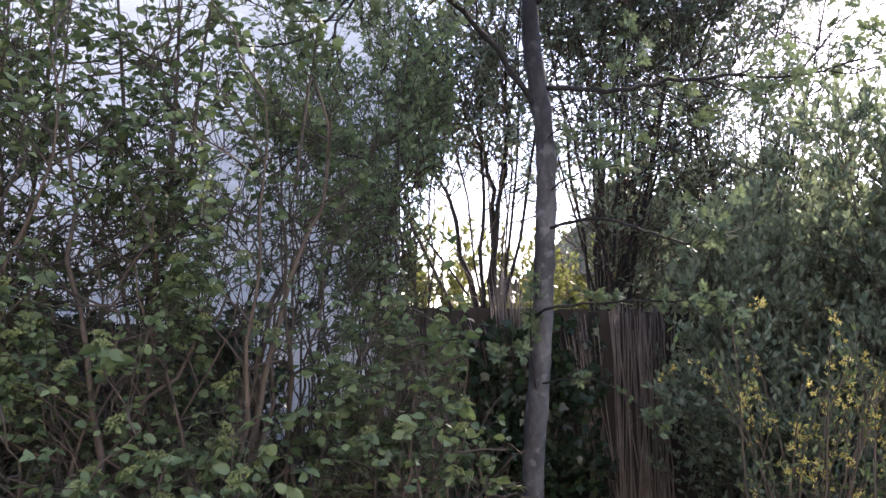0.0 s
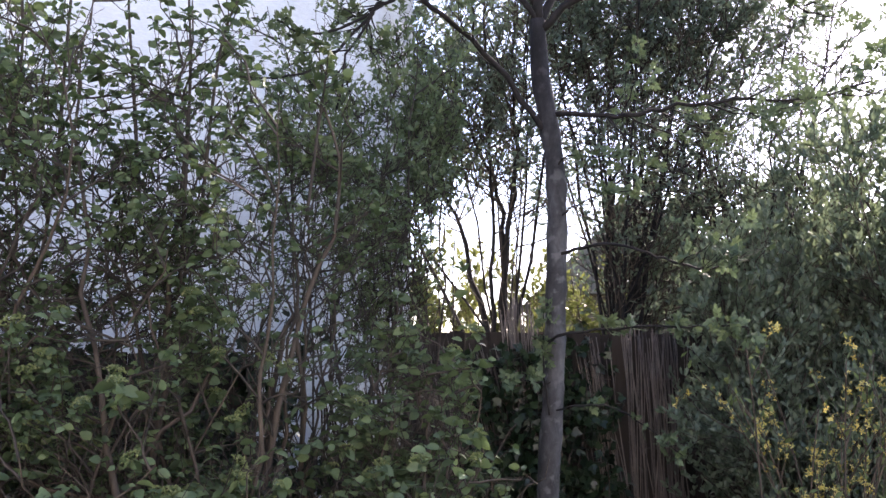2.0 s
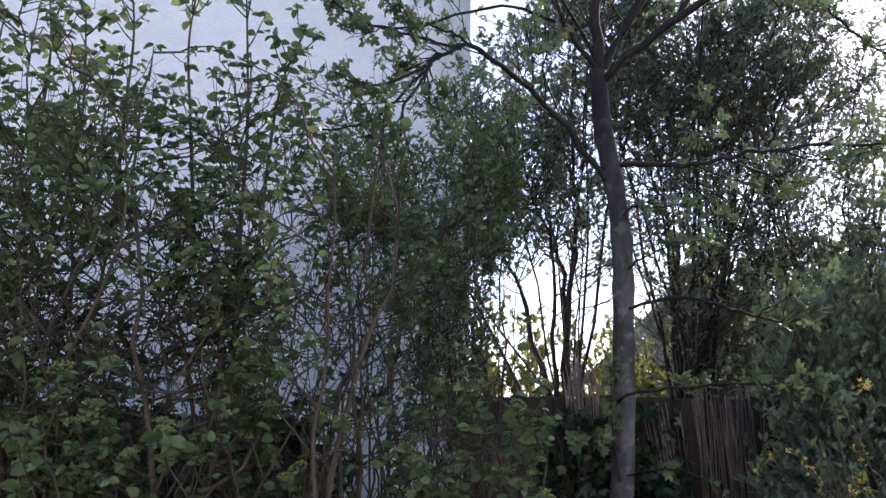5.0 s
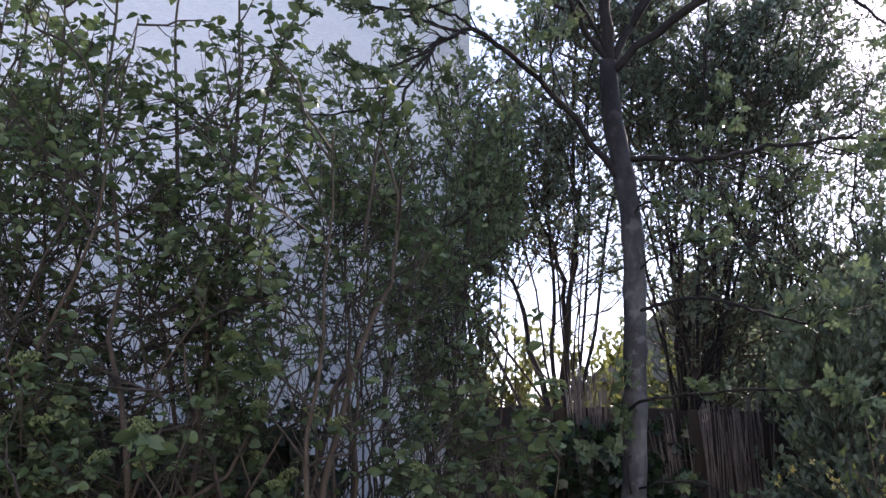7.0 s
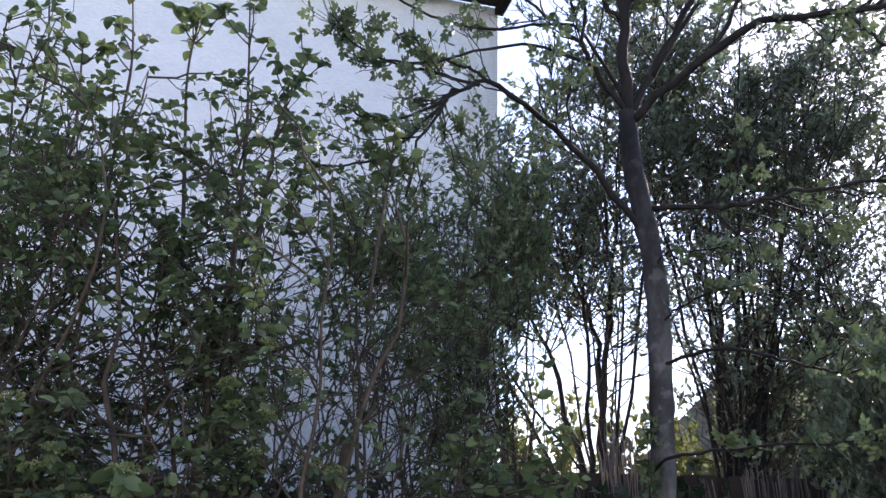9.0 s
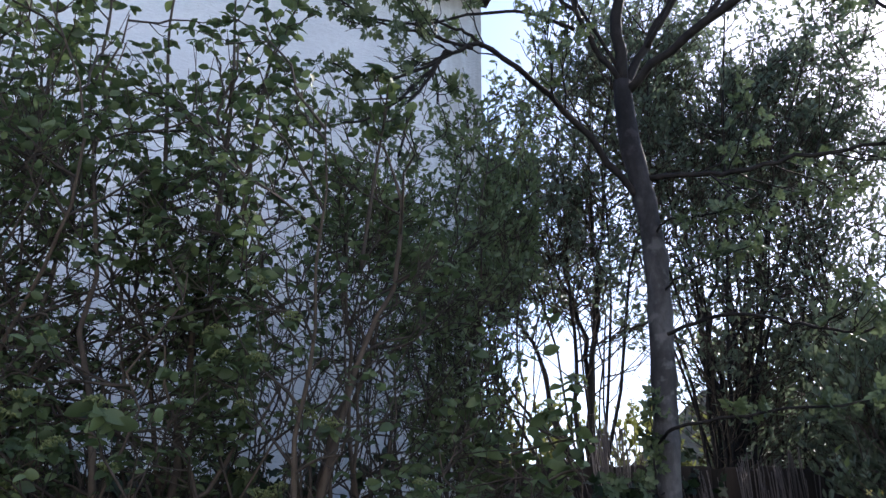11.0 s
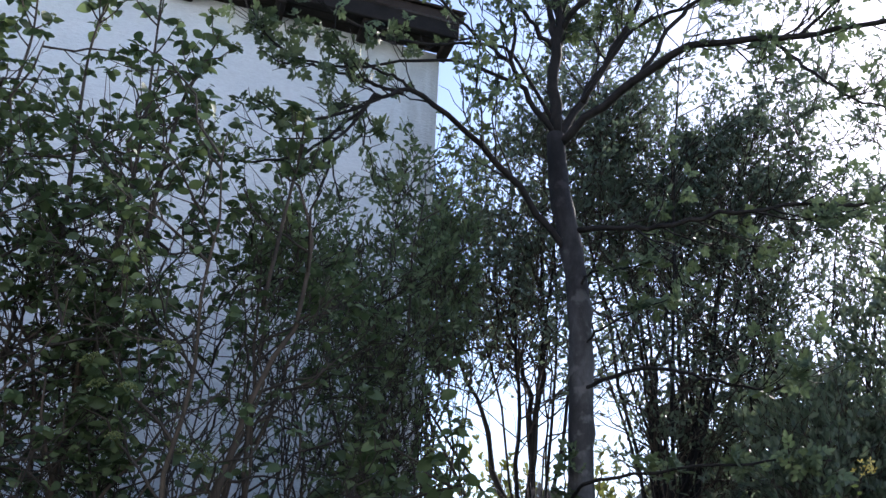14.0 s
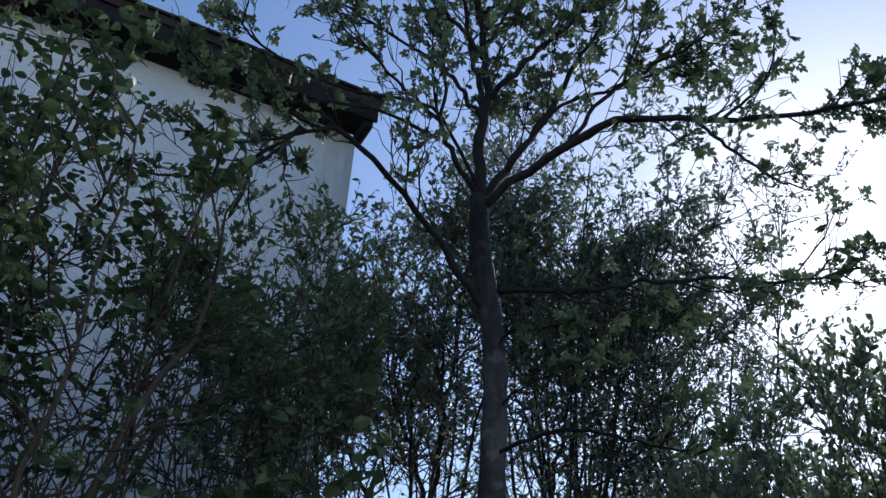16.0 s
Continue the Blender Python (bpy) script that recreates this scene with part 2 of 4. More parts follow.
def tubes(soup, lines, r0, r1, sides=5, knots=0.0, rng=None, ends=True):
    """Tapered tubes along polylines (T, n, 3)."""
    lines = np.asarray(lines, float)
    t, n = lines.shape[:2]
    tang = unit(np.gradient(lines, axis=1))
    ref = np.where(np.abs(tang[:, :1, 2:3]) > 0.8, np.array([1.0, 0, 0]), np.array([0, 0, 1.0]))
    a = unit(np.cross(tang, np.broadcast_to(ref, tang.shape)))
    b = np.cross(tang, a)
    r = np.linspace(0, 1, n)[None, :, None]
    r = (np.asarray(r0, float).reshape(-1, 1, 1) * (1 - r) + np.asarray(r1, float).reshape(-1, 1, 1) * r)
    r = np.broadcast_to(r, (t, n, 1)).copy()
    if knots and rng is not None:
        r *= 1 + knots * rng.uniform(-1, 1, r.shape)
    ang = np.linspace(0, 2 * np.pi, sides, endpoint=False)
    ring = lines[:, :, None] + r[:, :, None] * (np.cos(ang)[None, None, :, None] * a[:, :, None] + np.sin(ang)[None, None, :, None] * b[:, :, None])
    faces = [(i * sides + j, i * sides + (j + 1) % sides, (i + 1) * sides + (j + 1) % sides, (i + 1) * sides + j) for i in range(n - 1) for j in range(sides)]
    if ends:
        faces += [tuple(range(sides))[::-1], tuple((n - 1) * sides + j for j in range(sides))]
    return soup.add(ring.reshape(t, n * sides, 3), faces)


def smooth_line(points, n):
    """A polyline of n points that glides through the given ones."""
    p = np.array(points, float)
    p = np.concatenate([[2 * p[0] - p[1]], p, [2 * p[-1] - p[-2]]])
    out = []
    for u in np.linspace(0, len(points) - 1 - 1e-6, n):
        i, f = int(u), u % 1
        a, b, c, d = p[i : i + 4]
        out.append(0.5 * (2 * b + (c - a) * f + (2 * a - 5 * b + 4 * c - d) * f**2 + (3 * b - a - 3 * c + d) * f**3))
    return np.array(out)


def along(lines, s):
    """Points and directions at the fraction s (T, k) of polylines (T, n, 3)."""
    n = lines.shape[1]
    u = np.clip(s, 0, 0.9999) * (n - 1)
    i, f = u.astype(int), (u % 1)[..., None]
    row = np.arange(len(lines))[:, None]
    a, b = lines[row, i], lines[row, i + 1]
    return a * (1 - f) + b * f, unit(b - a)


def sprout(rng, lines, k, length, spread=0.8, up=0.3, low=0.25, n=5, wob=0.06, high=1.0):
    """k side branches on every polyline: polylines (T * k, n, 3)."""
    s = low + (high - low) * rng.random((len(lines), k))
    p, d = along(lines, s)
    side = rng.normal(size=p.shape)
    side = unit(side - (side * d).sum(-1, keepdims=True) * d)
    way = unit(d + spread * side * rng.uniform(0.6, 1.4, s.shape)[..., None])
    size = length * rng.uniform(0.5, 1.25, s.shape)[..., None] * (1.15 - 0.5 * s[..., None])
    p, way, size = p.reshape(-1, 3), way.reshape(-1, 3), size.reshape(-1, 1)
    q = np.linspace(0, 1, n)[None, :, None]
    out = p[:, None] + way[:, None] * size[:, None] * q
    out[..., 2] += up * size * q[..., 0] ** 2
    out[:, 1:] += wob * size[:, None] * rng.normal(size=(len(p), n - 1, 3)) * q[:, 1:]
    return out


OVAL = (np.array([(0, 0, 0), (-0.19, 0.12, 0.06), (0.19, 0.12, 0.06), (-0.33, 0.36, 0.1), (0.33, 0.36, 0.1), (-0.31, 0.64, 0.05), (0.31, 0.64, 0.05), (-0.18, 0.88, -0.07), (0.18, 0.88, -0.07), (0, 1.04, -0.2), (0, 0.33, -0.02), (0, 0.68, -0.06)]),
        [(0, 10, 3, 1), (0, 2, 4, 10), (10, 11, 5, 3), (10, 4, 6, 11), (11, 9, 7, 5), (11, 6, 8, 9)])
BLADE = (np.array([(0, 0, 0), (-0.2, 0.3, 0.04), (-0.2, 0.68, 0.02), (0, 1.0, -0.1), (0.2, 0.68, 0.02), (0.2, 0.3, 0.04)]), [(0, 3, 2, 1), (0, 5, 4, 3)])
LANCE = (np.array([(0, 0, 0), (-0.2, 0.4, 0.05), (0, 0.45, -0.01), (0.2, 0.4, 0.05), (0, 1.0, -0.1)]), [(0, 2, 1), (0, 3, 2), (1, 2, 4), (2, 3, 4)])
LOBED = (np.array([(0, 0, 0), (-0.3, 0.12, 0.04), (-0.5, 0.5, 0.02), (-0.24, 0.52, 0.05), (0, 1.0, -0.1), (0.24, 0.52, 0.05), (0.5, 0.5, 0.02), (0.3, 0.12, 0.04), (0, 0.4, 0.0)]),
         [(0, 8, 1), (1, 8, 3, 2), (8, 4, 3), (8, 5, 4), (8, 7, 6, 5), (0, 7, 8)])


def petals():
    """A flower of four narrow petals."""
    v, f = [(0, 0, 0)], []
    for i in range(4):
        c, s = math.cos(i * math.pi / 2), math.sin(i * math.pi / 2)
        for x, y, z in ((-0.16, 0.3, 0.16), (0.16, 0.3, 0.16), (-0.1, 0.62, 0.3), (0.1, 0.62, 0.3)):
            v.append((c * x - s * y, s * x + c * y, z))
        b = 1 + i * 4
        f += [(0, b + 1, b), (b, b + 1, b + 3, b + 2)]
    return np.array(v), f


def tuft():
    """Three young feathered leaves of five leaflets that open from one bud."""
    v, f = [], []
    for i in range(3):
        a = i * 2.094 + 0.4
        out = np.array([math.cos(a), 0.75, math.sin(a)])
        out /= np.linalg.norm(out)
        across = np.cross(out, (0, 1, 0))
        across /= np.linalg.norm(across)
        lift = np.cross(across, out)
        for at, turn, size in ((0.16, 1.0, 0.46), (0.2, -1.0, 0.46), (0.38, 0.8, 0.5), (0.42, -0.8, 0.5), (0.48, 0.0, 0.58)):
            d = math.cos(turn) * out + math.sin(turn) * across
            w = np.cross(lift, d)
            n = len(v)
            for x, y, z in BLADE[0] * np.array([1.25, 1, 1.5]):
                v.append(out * at - lift * 0.25 * at * at + size * (x * w + y * d + z * lift))
            f += [tuple(n + k for k in q) for q in BLADE[1]]
    return np.array(v), f


PETALS, TUFT = petals(), tuft()


def leaf_poses(rng, pos, way, size, flat=0.6, vary=0.35):
    """Axes (N, 3, 3, as columns) and sizes of leaves that point along way and face mostly upwards."""
    y = unit(way)
    up = np.array([0, 0, 1.0]) * flat + rng.normal(size=pos.shape) * (1 - flat) * 0.9
    x = unit(np.cross(y, up))
    z = np.cross(x, y)
    return np.stack([x, y, z], -1), size * rng.uniform(1 - vary, 1 + vary, len(pos))


def leaves(soup, form, pos, axes, size):
    v, f = form
    return soup.add(pos[:, None] + size[:, None, None] * np.einsum("nij,mj->nmi", axes, v), f)


def foliage(thing_ob, name, form, mat, rng, pos, way, size, flat=0.6, vary=0.35, singles=300, inside=None):
    """The leaves of a plant: the foremost as pieces of their own, the rest joined."""
    axes, scale = leaf_poses(rng, pos, way, size, flat, vary)
    if inside is not None:
        keep = inside(pos)
        pos, axes, scale = pos[keep], axes[keep], scale[keep]
    order = np.argsort(pos[:, 1])
    near, rest = order[:singles], order[singles:]
    if len(near):
        one = Soup().add(form[0][None], form[1]).mesh(name)
        one.materials.append(mat)
        for i in near:
            m = Matrix([[*(axes[i][r] * scale[i]), pos[i][r]] for r in range(3)] + [[0, 0, 0, 1]])
            piece(name, one, m, thing_ob)
    if len(rest):
        part(name + "_mass", leaves(Soup(), form, pos[rest], axes[rest], scale[rest]), mat, thing_ob, "", "stuff")


def tip_leaves(rng, lines, k, low=0.5, lift=0.25):
    """Leaf bases and directions along the outer part of twigs."""
    s = low + (1 - low) * rng.random((len(lines), k))
    s[:, 0] = 0.999
    p, d = along(lines, s)
    side = rng.normal(size=p.shape)
    w = unit(d * 0.5 + unit(side) * 0.9 + np.array([0, 0, lift]))
    return p.reshape(-1, 3), w.reshape(-1, 3)


def rosettes(rng, lines, s, k):
    """Leaf bases and directions of rosettes of k leaves at the fraction s of twigs."""
    p, d = along(lines, np.broadcast_to(s, (len(lines), 1)))
    turn = rng.uniform(0, 6.28, (len(lines), 1)) + np.arange(k)[None] * 6.283 / k + rng.normal(size=(len(lines), k)) * 0.25
    w = np.stack([np.cos(turn), np.sin(turn), rng.uniform(-0.75, 0.2, turn.shape)], -1) + 0.35 * d
    p = np.repeat(p, k, axis=1) + 0.006 * rng.normal(size=w.shape)
    return p.reshape(-1, 3), w.reshape(-1, 3)


# ---- ground ----
def build_ground():
    g = np.concatenate([-np.geomspace(2500, 6, 18), np.linspace(-5, 11, 40), np.geomspace(12, 2500, 18)])
    x, y = np.meshgrid(g, g)
    z = np.array([0.05 * noise.noise(Vector((a * 0.7, b * 0.7, 0))) if abs(a) < 15 and abs(b) < 15 else 0 for a, b in zip(x.ravel(), y.ravel())])
    n = len(g)
    s = Soup().add(np.stack([x.ravel(), y.ravel(), z], -1)[None], [(i * n + j, i * n + j + 1, (i + 1) * n + j + 1, (i + 1) * n + j) for i in range(n - 1) for j in range(n - 1)])
    ob = part("ground", s, M_SOIL, None)
    tagged(ob, "rough garden lawn with bare soil and moss", "ground", "", "structure")


build_ground()
# Unseen wall, added to throw sunlight back onto the shaded side of the garden.
bm = bmesh.new()
box(bm, (-14, -7.3, 0), (12, -7.0, 6.2), 0.01)
tagged(part("bounce_wall", bm, M_PLAIN, None), "unseen pale wall added behind the viewer to bounce fill light", "wall", "", "structure")

# ---- house ----
CORNER = Vector((-0.35, 6.15, 0))
HOUSE = Matrix.Translation(CORNER) @ Matrix.Rotation(math.atan2(0.38, 0.925), 4, "Z")   # local x along the wall, towards the corner; y into the house
SOFFIT = 5.3


def build_house():
    house = thing("house", CORNER, "white rendered house with dark timber eaves and tiled roof", "house")
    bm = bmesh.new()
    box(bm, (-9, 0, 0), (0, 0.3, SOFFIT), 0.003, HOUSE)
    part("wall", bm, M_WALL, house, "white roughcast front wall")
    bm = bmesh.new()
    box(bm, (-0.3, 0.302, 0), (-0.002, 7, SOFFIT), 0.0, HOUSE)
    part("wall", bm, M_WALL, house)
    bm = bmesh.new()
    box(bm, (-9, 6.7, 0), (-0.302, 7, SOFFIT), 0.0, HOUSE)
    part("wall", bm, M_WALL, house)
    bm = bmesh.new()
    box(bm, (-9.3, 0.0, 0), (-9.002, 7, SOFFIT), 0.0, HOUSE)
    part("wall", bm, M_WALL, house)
    # roof: two slopes with a short overhang, boarded underneath
    roof = part("roof", roof_mesh(), M_TILE, house, "dark brown tiled roof")
    for i in range(3):
        bm = bmesh.new()
        y0 = -0.245 + i * 0.081
        box(bm, (-9.3, y0, SOFFIT - 0.002), (0.05, y0 + 0.076, SOFFIT + 0.02), 0.004, HOUSE)
        part("soffit_board", bm, M_EAVE, roof)
    bm = bmesh.new()
    box(bm, (-9.3, -0.272, SOFFIT - 0.035), (0.06, -0.247, SOFFIT + 0.1), 0.006, HOUSE)
    part("fascia", bm, M_GUTTER, roof, "brown painted fascia board")
    for i in range(15):
        bm = bmesh.new()
        x0 = 0.04 - i * 0.62
        box(bm, (x0 - 0.07, -0.243, SOFFIT - 0.075), (x0, -0.004, SOFFIT - 0.006), 0.008, HOUSE)
        part("rafter_end", bm, M_EAVE, roof)
    tile = bmesh.new()
    box(tile, (-0.0995, -0.02, 0), (0.0995, 0.16, 0.018), 0.003)
    tme = bpy.data.meshes.new("eaves_tile")
    tile.to_mesh(tme)
    tile.free()
    tme.materials.append(M_TILE)
    for i in range(46):
        piece("eaves_tile", tme, HOUSE @ pose(0.0 - i * 0.2, -0.3, SOFFIT + 0.175 + 0.002 * (i % 2), 32, 0, 0), roof)


def roof_mesh():
    bm = bmesh.new()
    rise = math.tan(radians(32))
    for side in (0, 1):
        lo = [(-9.35, -0.29), (0.09, -0.29), (0.09, 3.5), (-9.35, 3.5)] if side == 0 else [(-9.35, 3.5), (0.09, 3.5), (0.09, 7.29), (-9.35, 7.29)]
        pts = [(x, y, SOFFIT + 0.1 + rise * (3.79 - abs(y - 3.5))) for x, y in lo]
        top = [bm.verts.new(HOUSE @ Vector((x, y, z + 0.07))) for x, y, z in pts]
        bot = [bm.verts.new(HOUSE @ Vector(p)) for p in pts]
        bm.faces.new(top), bm.faces.new(bot[::-1])
        for i in range(4):
            bm.faces.new((bot[i], bot[(i + 1) % 4], top[(i + 1) % 4], top[i]))
    for x in (-9.15, -0.15):
        a, b, c = (bm.verts.new(HOUSE @ Vector(p)) for p in ((x, 0.15, SOFFIT), (x, 6.85, SOFFIT), (x, 3.5, SOFFIT + 0.08 + rise * 3.7)))
        bm.faces.new((a, b, c))
    bmesh.ops.recalc_face_normals(bm, faces=bm.faces)
    return bm


build_house()

# ---- fence ----
FENCE = [(-4.6, 3.6), (-3.2, 4.4), (-1.25, 5.42), (-0.33, 5.95), (0.3, 6.02), (1.7, 6.08), (3.2, 6.0), (4.8, 5.8)]


def build_fence(line, label, seed, tall=1.83):
    rng = np.random.default_rng(seed)
    fence = thing("fence", (*line[0], 0), label, "fence")
    board = bmesh.new()
    box(board, (-0.055, -0.011, 0), (0.055, 0.011, 1.0), 0.004)
    bme = bpy.data.meshes.new("board")
    board.to_mesh(bme)
    board.free()
    bme.materials.append(M_BOARD)
    for (x0, y0), (x1, y1) in zip(line, line[1:]):
        d = math.hypot(x1 - x0, y1 - y0)
        a = math.atan2(y1 - y0, x1 - x0)
        m = Matrix.Translation((x0, y0, 0)) @ Matrix.Rotation(a, 4, "Z")
        bm = bmesh.new()
        box(bm, (-0.045, -0.01, -0.05), (0.045, 0.08, tall + 0.01), 0.008, m)
        part("post", bm, M_BOARD, fence)
        for z in (0.35, tall - 0.33):
            bm = bmesh.new()
            box(bm, (0.046, 0.012, z), (d - 0.046, 0.05, z + 0.09), 0.006, m)
            part("rail", bm, M_BOARD, fence)
        n = math.ceil(d / (0.114 if x1 < -0.7 else 0.098))
        for i in range(n):
            h = tall + rng.uniform(-0.012, 0.012)
            piece("board", bme, m @ pose((i + 0.5) * d / n, rng.uniform(-0.002, 0.002) - (0.012 if i % 2 else 0.038), 0.03, 0, rng.uniform(-0.12, 0.12), 0) @ Matrix.Diagonal((1, 1, h, 1)), fence)


build_fence(FENCE[3:], "dark weathered wooden garden fence under reeds and ivy", 5)
build_fence(FENCE[:3], "dark wooden fence hidden behind shrubs and ivy", 6, 1.66)


def build_reeds(label, x0, x1, count, lean, height, seed, gap=0.05, drop=0.0):
    """A mat of dry reeds wired to the fence between two places along x."""
    rng = np.random.default_rng(seed)
    xs = np.sort(rng.uniform(x0, x1, count))
    fx, fy = np.array(FENCE).T
    mat_ob = thing("reed_screen", ((x0 + x1) / 2, float(np.interp((x0 + x1) / 2, fx, fy)) - gap, 0), label, "reed screen", "reed screens on the fence")
    h = height + rng.normal(size=count) * 0.05
    ln = np.tan(np.radians(lean + rng.normal(size=count) * 2.8))
    z = np.linspace(0, 1, 6)
    x = xs[:, None] - ln[:, None] * (z * h[:, None] - 1.0) + 0.006 * rng.normal(size=(count, 6))
    y = np.interp(x, fx, fy) - gap - rng.uniform(0.01, 0.04, count)[:, None] + 0.004 * rng.normal(size=(count, 6))
    lines = np.stack([x, y, np.broadcast_to(0.02 + z * h[:, None] - drop, x.shape)], -1)
    r = rng.uniform(0.0035, 0.0065, count)
    first = np.arange(count) % max(1, count // 120) == 0
    for i in np.where(first)[0]:
        part("reed", tubes(Soup(), lines[i : i + 1], r[i], r[i] * 0.55, 5), M_REED, mat_ob)
    if (~first).any():
        part("reed_mass", tubes(Soup(), lines[~first], r[~first], r[~first] * 0.55, 4), M_REED, mat_ob, "", "stuff")
    for zw in (0.5, 1.1, 1.55):
        w = np.linspace(x0, x1, 12)
        wx = w - math.tan(radians(lean)) * (zw - 1)
        line = np.stack([wx, np.interp(wx, fx, fy) - gap - 0.05, np.full(12, zw)], -1)
        part("wire", tubes(Soup(), line[None], 0.0015, 0.0015, 4), M_WIRE, mat_ob)


build_reeds("sagging mat of dry brown reeds on the fence", -0.2, 0.5, 120, 14, 1.68, 11)
build_reeds("loose bundle of dry reeds rising above the fence", 0.36, 0.52, 46, 3, 2.02, 12, 0.07)
build_reeds("thin dry reed mat leaning on the fence behind ivy", 1.14, 1.5, 58, 2, 1.84, 13, 0.09)
build_reeds("loose dry reeds slanting out of dark ivy", 0.84, 1.1, 26, 9, 1.74, 14, 0.1)

# ---- ivy ----
def build_ivy(x0, x1, count, seed, tall, label):
    rng = np.random.default_rng(seed)
    fx, fy = np.array(FENCE).T
    ivy = thing("ivy", ((x0 + x1) / 2, float(np.interp((x0 + x1) / 2, fx, fy)) - 0.12, 0), label, "ivy", "ivy plants")
    xs = rng.uniform(x0, x1, count)
    starts = np.stack([xs, np.interp(xs, fx, fy) - 0.14, np.full(count, 0.02)], -1)
    tops = starts + np.stack([rng.normal(size=count) * 0.15, rng.uniform(-0.08, 0.02, count), rng.uniform(0.5 * tall, tall, count)], -1)
    q = np.linspace(0, 1, 7)[None, :, None]
    lines = starts[:, None] * (1 - q) + tops[:, None] * q + rng.normal(size=(count, 7, 3)) * 0.03 * (q > 0)
    for i in range(count):
        part("vine", tubes(Soup(), lines[i : i + 1], 0.008, 0.003, 5), M_STEM, ivy)
    side = sprout(rng, lines, 15, 0.28, 1.2, 0.1, 0.05)
    p, w = tip_leaves(rng, np.concatenate([side]), 9, 0.1, 0.0)
    w = w * np.array([1, 0.3, 1]) + np.array([0, -0.25, -0.5])
    back = np.interp(p[:, 0], fx, fy)
    p[:, 1] = np.clip(p[:, 1], back - 0.36, back - 0.09)
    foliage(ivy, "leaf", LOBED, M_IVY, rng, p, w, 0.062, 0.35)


build_ivy(0.12, 0.95, 24, 21, 1.85, "dark glossy ivy climbing over the fence")
build_ivy(-3.4, -1.15, 56, 22, 2.15, "dark ivy thicket along the fence behind shrubs")
# The last, low mound is added: its dark leaves replace shadow at the wall's foot.
build_ivy(-1.3, -0.4, 34, 23, 1.25, "low dark ivy leaves added in place of shadow at the wall foot")

